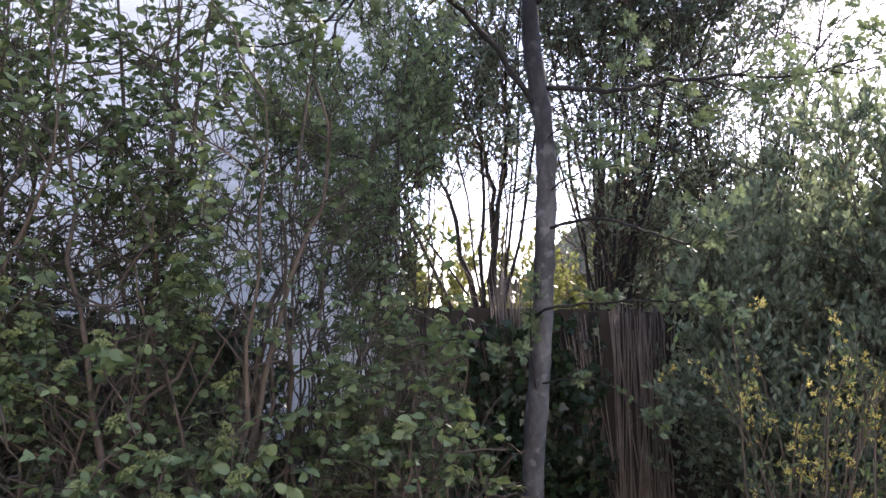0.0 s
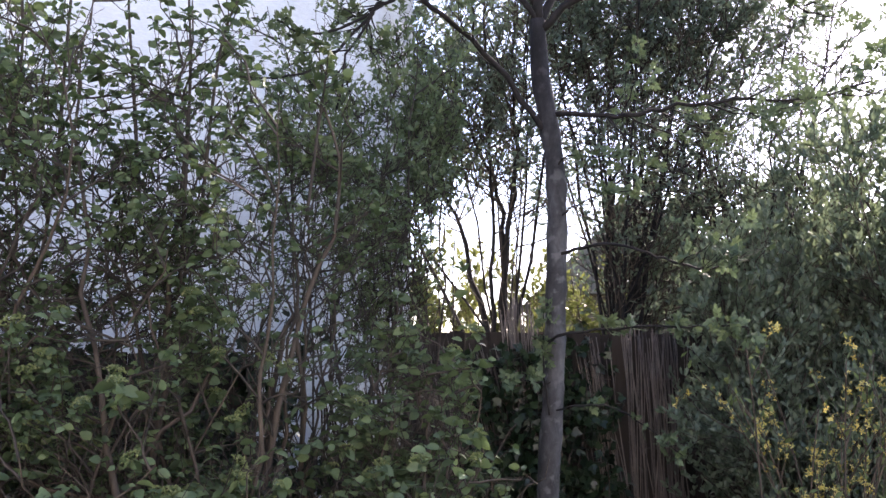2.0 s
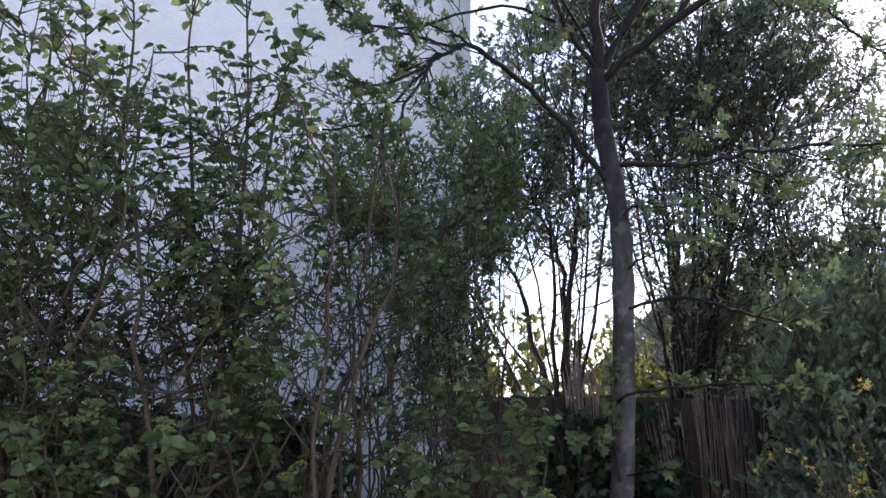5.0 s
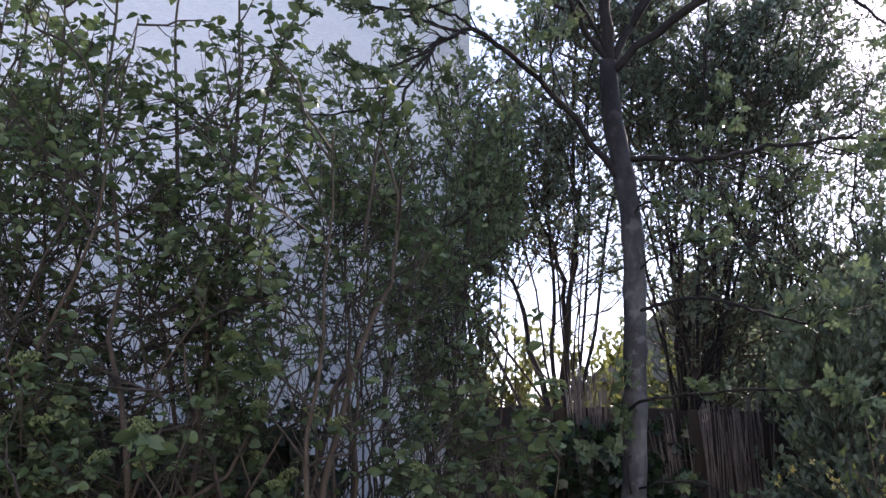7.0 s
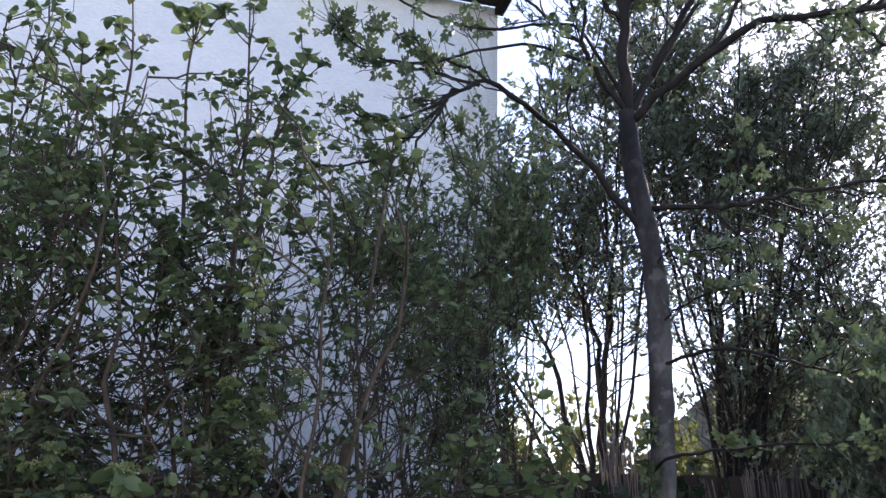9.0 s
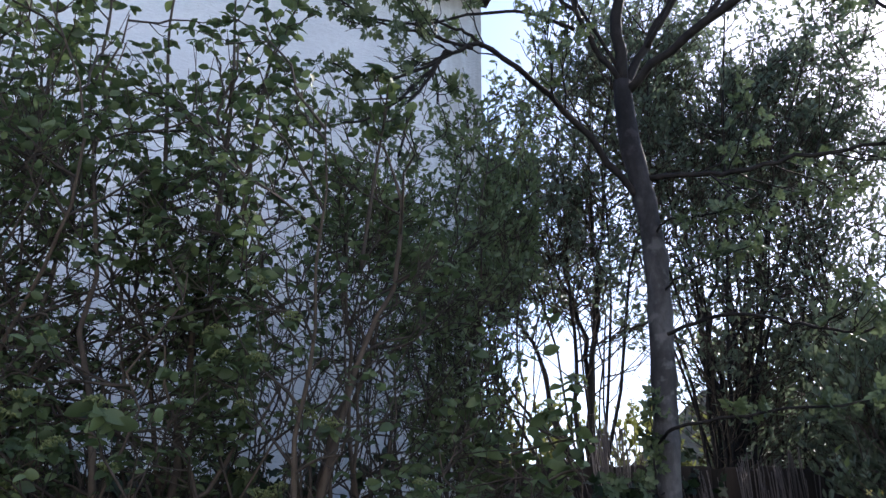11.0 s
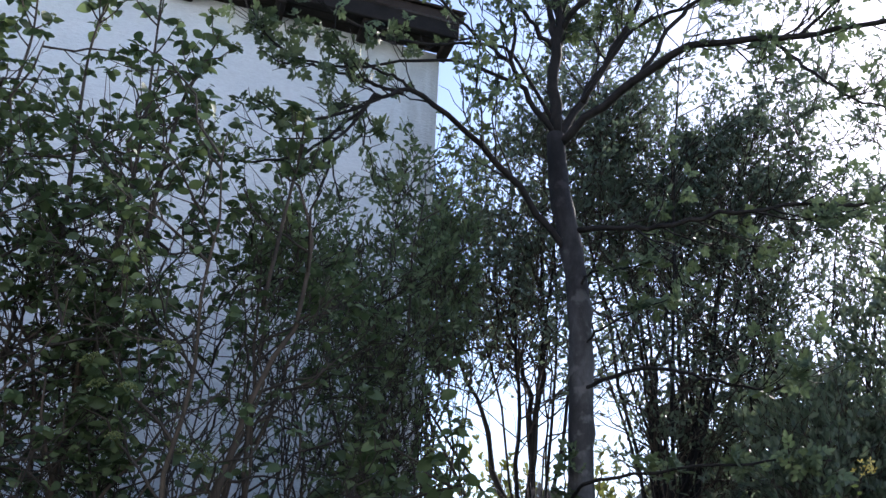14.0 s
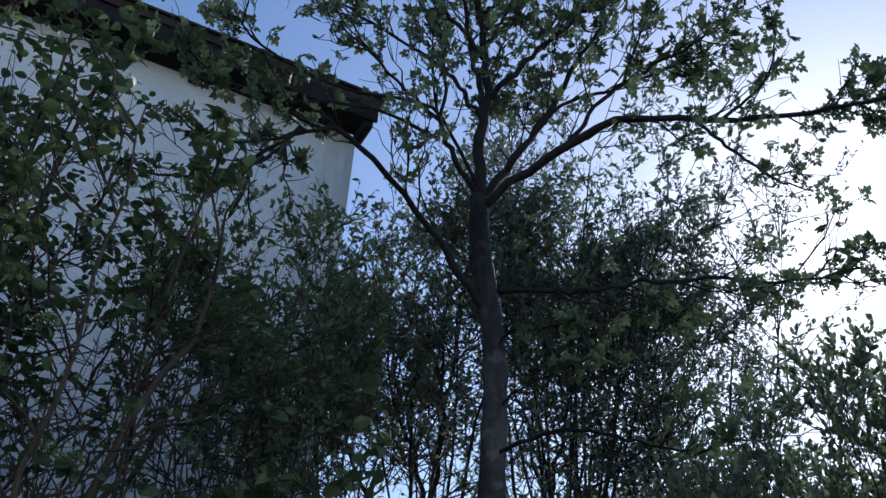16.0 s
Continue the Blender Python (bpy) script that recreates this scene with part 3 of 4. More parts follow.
# ---- young tree ----
TRUNK = [(0.40, 4.3, -0.05), (0.405, 4.3, 0.4), (0.42, 4.3, 0.88), (0.43, 4.3, 1.15), (0.455, 4.3, 1.5), (0.47, 4.3, 1.86), (0.48, 4.3, 2.2), (0.483, 4.3, 2.54), (0.45, 4.3, 2.85), (0.41, 4.3, 3.1), (0.395, 4.3, 3.4)]
BOUGHS = [
    ([(0.395, 4.3, 3.38), (0.40, 4.3, 3.74), (0.42, 4.3, 4.1), (0.4, 4.32, 4.42), (0.36, 4.35, 4.8), (0.38, 4.4, 5.3), (0.36, 4.4, 5.9)], 0.033, 0.010),
    ([(0.40, 4.3, 3.33), (0.57, 4.2, 3.47), (0.76, 4.1, 3.56), (0.94, 4.0, 3.65), (1.14, 3.9, 3.62), (1.4, 3.9, 3.64), (1.6, 3.9, 3.68), (1.89, 3.8, 3.68), (2.2, 3.8, 3.82), (2.6, 3.75, 3.95)], 0.023, 0.006),
    ([(0.40, 4.3, 3.36), (0.5, 4.36, 3.58), (0.63, 4.4, 3.84), (0.75, 4.4, 4.06), (0.88, 4.4, 4.37), (1.01, 4.4, 4.65), (1.16, 4.4, 5.0), (1.3, 4.4, 5.5)], 0.023, 0.006),
    ([(0.42, 4.3, 4.0), (0.6, 4.2, 4.2), (0.76, 4.15, 4.38), (0.94, 4.1, 4.6), (1.15, 4.05, 4.95)], 0.016, 0.005),
    ([(0.46, 4.3, 2.76), (0.32, 4.25, 2.94), (0.22, 4.2, 3.07), (0.07, 4.1, 3.2), (-0.1, 3.95, 3.28), (-0.23, 3.9, 3.36), (-0.33, 3.85, 3.31), (-0.4, 3.8, 3.23), (-0.49, 3.75, 3.05), (-0.55, 3.7, 2.74)], 0.017, 0.005),
    ([(-0.27, 3.88, 3.34), (-0.45, 3.8, 3.36), (-0.65, 3.75, 3.4), (-0.85, 3.7, 3.5)], 0.009, 0.003),
    ([(0.4, 4.3, 3.38), (0.26, 4.2, 3.56), (0.18, 4.1, 3.66), (0.06, 4.1, 3.78), (-0.08, 4.05, 3.9), (-0.3, 4.0, 4.1)], 0.015, 0.004),
    ([(0.18, 4.1, 3.66), (0.2, 4.05, 3.8), (0.16, 4.0, 4.1), (0.1, 4.0, 4.4)], 0.010, 0.003),
    ([(0.45, 4.3, 2.90), (0.63, 4.2, 2.87), (0.79, 4.15, 2.85), (1.02, 4.1, 2.87), (1.24, 4.05, 2.89), (1.58, 4.0, 2.88), (1.9, 3.95, 2.95)], 0.014, 0.005),
    ([(0.42, 4.28, 1.74), (0.48, 4.1, 1.78), (0.69, 4.0, 1.8), (1.0, 3.8, 1.81), (1.21, 3.7, 1.8)], 0.0084, 0.0025),
    ([(0.45, 4.28, 1.42), (0.55, 4.1, 1.45), (0.69, 4.0, 1.45), (0.8, 3.9, 1.38), (0.94, 3.8, 1.26)], 0.005, 0.002),
    ([(0.43, 4.25, 1.40), (0.405, 4.22, 1.6), (0.4, 4.22, 1.75), (0.405, 4.23, 1.9)], 0.005, 0.002),
    ([(0.44, 4.26, 1.55), (0.36, 4.2, 1.56), (0.22, 4.15, 1.57)], 0.004, 0.002),
    ([(0.40, 4.3, 4.3), (0.25, 4.3, 4.55), (0.08, 4.3, 4.75), (-0.15, 4.2, 5.1)], 0.014, 0.004),
    ([(0.38, 4.35, 4.7), (0.55, 4.4, 4.95), (0.7, 4.45, 5.4)], 0.013, 0.004),
    ([(0.39, 4.3, 3.9), (0.22, 4.25, 4.1), (0.0, 4.2, 4.25), (-0.3, 4.1, 4.35), (-0.62, 4.0, 4.6)], 0.013, 0.004),
    ([(-0.23, 3.9, 3.36), (-0.3, 3.85, 3.4), (-0.41, 3.8, 3.42), (-0.53, 3.75, 3.46), (-0.63, 3.7, 3.52)], 0.008, 0.003),
    ([(0.18, 4.15, 3.6), (-0.03, 4.1, 3.66), (-0.22, 3.95, 3.57), (-0.46, 3.8, 3.42), (-0.63, 3.7, 3.37), (-0.76, 3.65, 3.41), (-0.87, 3.6, 3.52)], 0.009, 0.003),
    ([(-0.36, 3.83, 3.28), (-0.53, 3.75, 3.14), (-0.66, 3.7, 3.09), (-0.74, 3.65, 3.09), (-0.8, 3.6, 3.12)], 0.008, 0.003),
    ([(-0.4, 3.8, 3.23), (-0.61, 3.75, 2.98), (-0.69, 3.7, 2.91), (-0.85, 3.65, 2.87), (-1.01, 3.6, 2.88)], 0.008, 0.003),
    ([(0.39, 4.3, 3.46), (0.26, 4.25, 3.7), (0.16, 4.2, 3.82), (-0.02, 4.1, 3.78), (-0.22, 4.0, 3.7), (-0.4, 3.9, 3.68), (-0.57, 3.85, 3.73), (-0.7, 3.8, 3.83), (-0.8, 3.75, 3.98)], 0.0098, 0.004),
    ([(0.76, 4.1, 3.56), (0.93, 4.1, 3.88), (1.18, 4.05, 4.09), (1.43, 4.0, 4.27), (1.7, 4.0, 4.56)], 0.013, 0.004),
    ([(0.53, 4.36, 3.62), (0.77, 4.25, 3.96), (1.02, 4.2, 4.06), (1.22, 4.1, 4.11), (1.43, 4.1, 4.24)], 0.012, 0.004),
    ([(1.29, 3.9, 3.63), (1.4, 3.85, 3.44), (1.52, 3.8, 3.26), (1.69, 3.8, 3.2)], 0.009, 0.003),
    ([(1.42, 3.9, 3.65), (1.58, 3.85, 3.8), (1.65, 3.8, 3.93), (1.71, 3.8, 4.2)], 0.009, 0.003),
    ([(0.42, 4.3, 3.9), (0.34, 4.3, 4.31), (0.28, 4.3, 4.74), (0.22, 4.3, 5.3)], 0.018, 0.005),
    ([(0.4, 4.32, 4.36), (0.48, 4.3, 4.59), (0.54, 4.3, 4.78), (0.6, 4.3, 5.2)], 0.014, 0.005),
    ([(0.48, 4.28, 2.18), (0.7, 4.05, 2.2), (0.9, 3.9, 2.12), (1.08, 3.8, 2.05), (1.2, 3.75, 2.12)], 0.009, 0.003),
    ([(0.47, 4.3, 2.6), (0.52, 4.2, 2.66), (0.62, 4.1, 2.63), (0.75, 3.95, 2.6)], 0.006, 0.002),
    ([(0.47, 4.3, 2.35), (0.55, 4.2, 2.4), (0.68, 4.1, 2.45), (0.78, 3.9, 2.42)], 0.006, 0.002),
]


def build_tree():
    rng = np.random.default_rng(31)
    tree = thing("young_tree", TRUNK[0], "slender grey-barked young tree in fresh spring leaf", "tree")
    line = smooth_line(TRUNK, 60)
    s, n, sides = Soup(), 60, 14
    z = line[:, 2]
    rad = np.interp(z, [-0.05, 0.2, 1.0, 2.5, 3.15, 3.4], [0.073, 0.06, 0.053, 0.048, 0.047, 0.041])
    for knot, size in ((1.28, 0.006), (1.55, 0.006), (1.75, 0.007), (2.02, 0.008), (2.28, 0.007), (2.52, 0.007), (2.78, 0.008), (3.02, 0.006)):
        rad = rad + size * np.exp(-(((z - knot) / 0.03) ** 2))
    ang = np.linspace(0, 2 * np.pi, sides, endpoint=False)
    wob = 1 + 0.03 * rng.normal(size=(n, sides))
    ring = line[:, None] + (rad[:, None] * wob)[..., None] * np.stack([np.cos(ang), np.sin(ang), 0 * ang], -1)[None]
    s.add(ring.reshape(1, -1, 3), [(i * sides + j, i * sides + (j + 1) % sides, (i + 1) * sides + (j + 1) % sides, (i + 1) * sides + j) for i in range(n - 1) for j in range(sides)])
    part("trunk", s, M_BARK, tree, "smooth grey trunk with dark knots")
    limbs, twigs, few = [], [], []
    for i, (pts, r0, r1) in enumerate(BOUGHS):
        ln = smooth_line(pts, 24)
        ln[1:] += rng.normal(size=(23, 3)) * (0.007 if r0 > 0.012 else 0.003)
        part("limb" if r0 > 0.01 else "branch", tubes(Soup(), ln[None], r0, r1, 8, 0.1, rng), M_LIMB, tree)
        limbs.append(ln)
        span = float(np.linalg.norm(np.diff(ln, axis=0), axis=1).sum())
        if r0 < 0.0085:
            few.append(along(ln[None], rng.uniform(0.35, 1.0, (1, 18 if r0 > 0.008 else 8)))[0][0] + rng.normal(size=(18 if r0 > 0.008 else 8, 3)) * 0.015)
            continue
        k = max(2, int(span * (13 if r0 > 0.01 else 4)))
        twigs.append(sprout(rng, ln[None], k, 0.42 if r0 > 0.01 else 0.14, 0.9, 0.25, 0.2 if r0 > 0.01 else 0.5, 6))
    first = np.concatenate(twigs)
    second = sprout(rng, first, 5, 0.17, 0.9, 0.25, 0.3, 4)
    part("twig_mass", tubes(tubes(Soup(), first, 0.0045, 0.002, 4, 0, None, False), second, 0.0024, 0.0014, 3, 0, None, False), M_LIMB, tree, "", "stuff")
    sparse = second[rng.random(len(second)) < 0.6]
    tips = np.concatenate([along(sparse, np.full((len(sparse), 1), 0.999))[0][:, 0], along(first, np.full((len(first), 1), 0.999))[0][:, 0], along(first, rng.uniform(0.35, 0.95, (len(first), 1)))[0].reshape(-1, 3)])
    tips = np.concatenate([tips] + [ln[-4:] + rng.normal(size=(4, 3)) * 0.02 for ln in limbs] + few)
    tips = tips[(rng.random(len(tips)) < 0.72) | (tips[:, 0] > 0.05) | ((tips[:, 2] > 4.3) & (rng.random(len(tips)) < 0.75))]
    way = rng.normal(size=tips.shape) * 0.7 + np.array([0.1, -0.1, 0.35])
    k = 26
    berry = np.array([-0.83, 3.6, 3.46]) + rng.normal(size=(k, 3)) * np.array([0.016, 0.016, 0.024])
    o = np.array([(1, 0, 0), (0, 1, 0), (-1, 0, 0), (0, -1, 0), (0, 0, 1), (0, 0, -1)]) * 0.006
    part("dry_fruit", Soup().add(berry[:, None] + o[None], [(0, 1, 4), (1, 2, 4), (2, 3, 4), (3, 0, 4), (1, 0, 5), (2, 1, 5), (3, 2, 5), (0, 3, 5)]), M_EAVE, tree, "hanging cluster of dry dark fruits")
    foliage(tree, "leaf_tuft", TUFT, M_TREE, rng, tips, way, 0.056, 0.55, 0.4)


build_tree()


# ---- flowering shrubs in front ----
def bud_head(rng):
    """A flat-topped head of small green buds on branching stalks."""
    s = Soup()
    k = 58
    a, r = rng.uniform(0, 2 * np.pi, k), np.sqrt(rng.random(k))
    top = np.stack([r * np.cos(a) * 0.5, r * np.sin(a) * 0.5, 0.42 - 0.3 * r**2 + 0.035 * rng.normal(size=k)], -1)
    o = np.array([(1, 0, 0), (0, 1, 0), (-1, 0, 0), (0, -1, 0), (0, 0, 0.9), (0, 0, -0.7)]) * 0.062
    s.add(top[:, None] + o[None] * rng.uniform(0.7, 1.3, (k, 1, 1)), [(0, 1, 4), (1, 2, 4), (2, 3, 4), (3, 0, 4), (1, 0, 5), (2, 1, 5), (3, 2, 5), (0, 3, 5)])
    for i in range(6):
        q = np.linspace(0, 1, 3)[:, None]
        tubes(s, (np.array([0, 0, 0]) * (1 - q) + top[i] * q)[None], 0.03, 0.02, 3)
    return s


HEAD = bud_head(np.random.default_rng(3)).mesh("flower_head")
HEAD.materials.append(M_VIBFL)


def build_shrub(name, label, category, base, stems, seed, mat=None, form=None, leaf=0.05, k1=6, k2=4, len1=0.55, len2=0.22, per=5, heads=0, singles=300, radius=0.014, low=0.2, inside=None, up=0.35, stem_mat=None, group="", wob=0.015, leaf_low=0.3, flat=0.6, spread=0.8, twig_r=0.0042, lift=0.25, dry=0, gap=None, rosette=False, thick=0, open_low=0.0, open_top=2.45, shoots=(), grain=2.4):
    """A many-stemmed shrub: stems through given points, side branches, twigs and leaves."""
    rng = np.random.default_rng(seed)
    shrub = thing(name, base, label, category, group)
    lines = []
    for pts in stems:
        ln = smooth_line(pts, 18)
        ln[1:] += rng.normal(size=(17, 3)) * wob
        if inside is outline:
            ln[:, 2] *= min(1.0, (shrub_top(ln[-1:])[0] + 0.04) / ln[-1, 2])
        lines.append(ln)
        r = radius * (rng.uniform(1.2, 1.6) if len(lines) <= thick else rng.uniform(0.5, 1.25))
        part("stem", tubes(Soup(), ln[None], r, 0.14 * r, 7, 0.12, rng), stem_mat or M_STEM, shrub)
    lines = np.array(lines)
    first = sprout(rng, lines, k1, len1, spread, up, low, 7)
    second = sprout(rng, first, k2, len2, 0.9, 0.25, 0.2, 3)
    if gap is not None:
        second = second[np.array([noise.noise(Vector(e) * grain) > gap + open_low * (e[2] < open_top) for e in second[:, -1]])]
    if inside is not None:
        second = second[inside(second[:, -1])]
        first = first[inside(first[:, 4]) | (first[:, 4, 2] < 1.3)]
    part("branch_mass", tubes(tubes(Soup(), first, twig_r, 0.002, 4, 0.1, rng, False), second, twig_r * 0.5, 0.0012, 3, 0, None, False), M_TWIG, shrub, "", "stuff")
    ends = np.concatenate([second, first[:, 2::2]])
    if rosette:
        got = [rosettes(rng, ends, 0.995, 4), rosettes(rng, ends[::2], 0.72, 2), rosettes(rng, ends[1::2], 0.5, 2)]
        p, w = np.concatenate([g[0] for g in got]), np.concatenate([g[1] for g in got])
    else:
        p, w = tip_leaves(rng, ends, per, leaf_low, lift)
    if dry:
        fine = sprout(rng, first, 2, 0.3, 1.1, 0.2, 0.1, 6, 0.1)
        if inside is not None:
            fine = fine[inside(fine[:, -1])]
        part("twig_mass", tubes(Soup(), fine, 0.0026, 0.001, 3, 0, None, False), M_TWIG, shrub, "fine dark leafless twigs", "stuff")
        bare = sprout(rng, lines, dry, 0.5, 0.9, 0.0, 0.1, 7, 0.08, 0.5)
        part("dry_twig_mass", tubes(Soup(), bare, 0.0028, 0.001, 4), M_DEAD, shrub, "dry grey leafless twigs", "stuff")
    if inside is not None:
        keep = inside(p)
        p, w = p[keep], w[keep]
    for pts in shoots:
        ln = smooth_line(pts, 16)
        part("stem", tubes(Soup(), ln[None], 0.008, 0.0028, 6, 0.1, rng), M_TWIG, shrub)
        side = sprout(rng, ln[None], 7, 0.15, 1.1, 0.35, 0.62, 5, 0.05)
        part("branch_mass", tubes(Soup(), side, 0.0035, 0.002, 5), M_TWIG, shrub, "", "stuff")
        spray_p, spray_w = rosettes(rng, np.concatenate([side, ln[None, -5:]]), 0.995, 4)
        low_p, low_w = rosettes(rng, side[::2], 0.55, 2)
        foliage(shrub, "leaf", form, mat, rng, np.concatenate([spray_p, low_p]), np.concatenate([spray_w, low_w]), 0.048, flat, 0.35, 60)
        for e in np.concatenate([side[:4, -1], ln[-1:]]):
            piece("flower_head", HEAD, Matrix.Translation(e) @ Euler((rng.normal() * 0.3, rng.normal() * 0.3, rng.uniform(0, 6.28))).to_matrix().to_4x4() @ Matrix.Scale(rng.uniform(0.035, 0.06), 4), shrub)
    if heads:
        tips = second[:, -1]
        tips = tips[(tips[:, 2] < 1.95)]
        tips = tips[np.argsort(tips[:, 1])[: heads * 3]]
        tips = tips[rng.permutation(len(tips))[:heads]]
        turn = rng.uniform(0, 6.28, (len(tips), 1)) + np.arange(4)[None] * 1.571
        fall = np.stack([np.cos(turn), np.sin(turn), rng.uniform(-1.3, -0.2, turn.shape)], -1)
        p, w = np.concatenate([np.repeat(tips, 4, 0), p]), np.concatenate([fall.reshape(-1, 3), w])
        for t in tips:
            c = rng.uniform(0.05, 0.09)
            piece("flower_head", HEAD, Matrix.Translation(t) @ Euler((rng.normal() * 0.25 - 0.15, rng.normal() * 0.25, rng.uniform(0, 6.28))).to_matrix().to_4x4() @ Matrix.Scale(c, 4), shrub)
    foliage(shrub, "leaf", form, mat, rng, p, w, leaf, flat, 0.4, singles)
    return shrub


def fan(seed, base, count, lo, hi, spread=0.18, bow=0.25):
    """Stem lines from round a base to places inside a box, a little bowed."""
    rng = np.random.default_rng(seed)
    out = []
    for i in range(count):
        b = np.array(base, float) + np.array([*rng.uniform(-spread, spread, 2), 0])
        e = np.array([rng.uniform(a, c) for a, c in zip(lo, hi)])
        m = b * 0.5 + e * 0.5 + np.array([*rng.normal(size=2) * bow * 0.3, 0.1])
        m[:2] = b[:2] * 0.6 + e[:2] * 0.4 + rng.normal(size=2) * bow * 0.25
        out.append([tuple(b), tuple((b + m) / 2 + rng.normal(size=3) * 0.03), tuple(m), tuple((m + e) / 2 + np.array([0, 0, 0.06])), tuple(e)])
    return out


def clear(p):
    """Keeps growth out of the way of the camera's line."""
    return ~((p[:, 1] < 2.45) | ((np.abs(p[:, 0] - 0.05) < 0.5) & (p[:, 1] < 2.8)))


def shrub_top(p):
    """The uneven top of the shrubs before the house, which falls towards its corner."""
    top = np.interp(p[:, 0], [-2.6, -1.8, -1.0, -0.8, -0.6, -0.35, 0.0], [3.2, 3.12, 3.0, 2.85, 2.66, 2.42, 2.2])
    return top + np.array([0.3 * noise.noise(Vector(e) * 5.0) for e in p])


def outline(p):
    """Keeps growth under that top and out of a thin place between two shrubs."""
    way = np.abs(p[:, 0] + 0.62 + 0.22 * (p[:, 1] - 3.3))
    thin = (way < 0.26) & (p[:, 2] > 1.25) & (p[:, 2] < 2.2)
    return clear(p) & (p[:, 2] < shrub_top(p)) & ~(thin & (np.sin(91 * p[:, 0] + 57 * p[:, 2]) > -0.4))


def spray(seed, base, fork, count, lo, hi, bow=0.2):
    """Stems that rise together to a fork and then spread out."""
    rng = np.random.default_rng(seed)
    out = []
    for i in range(count):
        b = np.array(base, float) + np.array([*rng.uniform(-0.12, 0.12, 2), 0])
        f = b + np.array([*rng.normal(size=2) * 0.04, fork * rng.uniform(0.85, 1.15)])
        e = np.array([rng.uniform(a, c) for a, c in zip(lo, hi)])
        side = rng.normal(size=3) * np.array([bow, bow * 0.4, 0.1])
        out.append([tuple(b), tuple((b + f) / 2), tuple(f), tuple(f * 0.62 + e * 0.38 + side * 0.6), tuple(f * 0.3 + e * 0.7 + side), tuple(e)])
    return out


def clear_of_trunk(p):
    return clear(p) & (p[:, 0] < 0.28 - 0.2 * (p[:, 1] < 3.5))


VIB = "wayfaring shrub with felted green leaves and flat flower buds"
TALL = dict(mat=M_VIB, form=OVAL, leaf=0.033, k1=11, k2=9, len1=0.58, len2=0.22, rosette=True, flat=0.55, gap=-0.34, open_low=0.3, low=0.36, dry=6, lift=0.1, twig_r=0.005, inside=outline, group="wayfaring shrubs", spread=1.7, up=0.1)
build_shrub("wayfaring_shrub", "tall " + VIB, "shrub", (-1.1, 3.3, 0),
            [[(-1.05, 3.25, 0), (-1.09, 3.25, 0.9), (-1.12, 3.27, 1.5), (-1.1, 3.3, 2.0), (-1.07, 3.27, 2.7), (-1.08, 3.3, 3.35)],
             [(-1.15, 3.0, 0), (-1.12, 3.0, 0.7), (-1.18, 3.0, 1.4), (-1.3, 3.0, 2.0), (-1.4, 3.05, 2.7), (-1.38, 3.1, 3.15)],
             [(-0.9, 3.9, 0), (-0.86, 3.9, 1.0), (-0.82, 3.9, 1.55), (-0.76, 3.9, 1.79), (-0.68, 3.9, 1.95), (-0.6, 3.9, 2.15), (-0.5, 3.9, 2.45)],
             [(-0.95, 3.4, 0), (-0.83, 3.4, 0.9), (-0.72, 3.4, 1.45), (-0.6, 3.45, 1.9), (-0.5, 3.5, 2.4), (-0.62, 3.5, 2.75)]]
            + fan(41, (-1.1, 3.3, 0), 8, (-1.7, 2.9, 1.9), (-0.5, 3.7, 2.9), 0.2, 0.6) + spray(49, (-1.1, 3.3, 0), 0.9, 7, (-2.0, 2.9, 1.9), (-0.35, 3.7, 2.9), 0.4), 51, heads=46, thick=4,
            shoots=[[(-1.06, 3.27, 1.9), (-1.05, 3.25, 2.7), (-1.07, 3.25, 3.05), (-1.1, 3.25, 3.42)], [(-1.2, 3.2, 2.2), (-1.26, 3.22, 2.7), (-1.31, 3.25, 3.08), (-1.29, 3.25, 3.34)],
                    [(-1.0, 3.3, 2.2), (-0.96, 3.27, 2.7), (-0.92, 3.25, 2.93), (-0.85, 3.25, 3.12)], [(-0.62, 3.45, 2.2), (-0.58, 3.45, 2.6), (-0.55, 3.45, 2.82)]], **TALL)
build_shrub("wayfaring_shrub", "spreading " + VIB, "shrub", (-1.95, 3.1, 0),
            fan(42, (-1.95, 3.1, 0), 11, (-2.7, 2.7, 1.9), (-1.3, 3.5, 2.9), 0.2, 0.6) + spray(50, (-1.9, 3.1, 0), 0.9, 8, (-2.6, 2.7, 1.9), (-1.2, 3.5, 2.9), 0.4) + fan(47, (-1.8, 3.1, 0), 3, (-2.1, 2.9, 3.0), (-1.4, 3.3, 3.2)), 52, heads=30,
            shoots=[[(-1.85, 3.15, 2.2), (-1.86, 3.2, 2.7), (-1.88, 3.25, 3.08), (-1.94, 3.25, 3.5)], [(-1.5, 3.15, 2.3), (-1.52, 3.2, 2.8), (-1.54, 3.25, 3.14), (-1.58, 3.25, 3.44)],
                    [(-2.0, 3.1, 2.2), (-2.05, 3.15, 2.8), (-2.06, 3.2, 3.22)], [(-1.7, 3.15, 2.3), (-1.69, 3.2, 2.8), (-1.72, 3.2, 3.2)]], **{**TALL, "open_low": 0.12})
build_shrub("wayfaring_shrub", "slim " + VIB, "shrub", (-0.7, 3.7, 0),
            fan(46, (-0.7, 3.75, 0), 5, (-1.0, 3.4, 1.9), (-0.2, 4.1, 2.75)), 56, heads=0, **TALL)
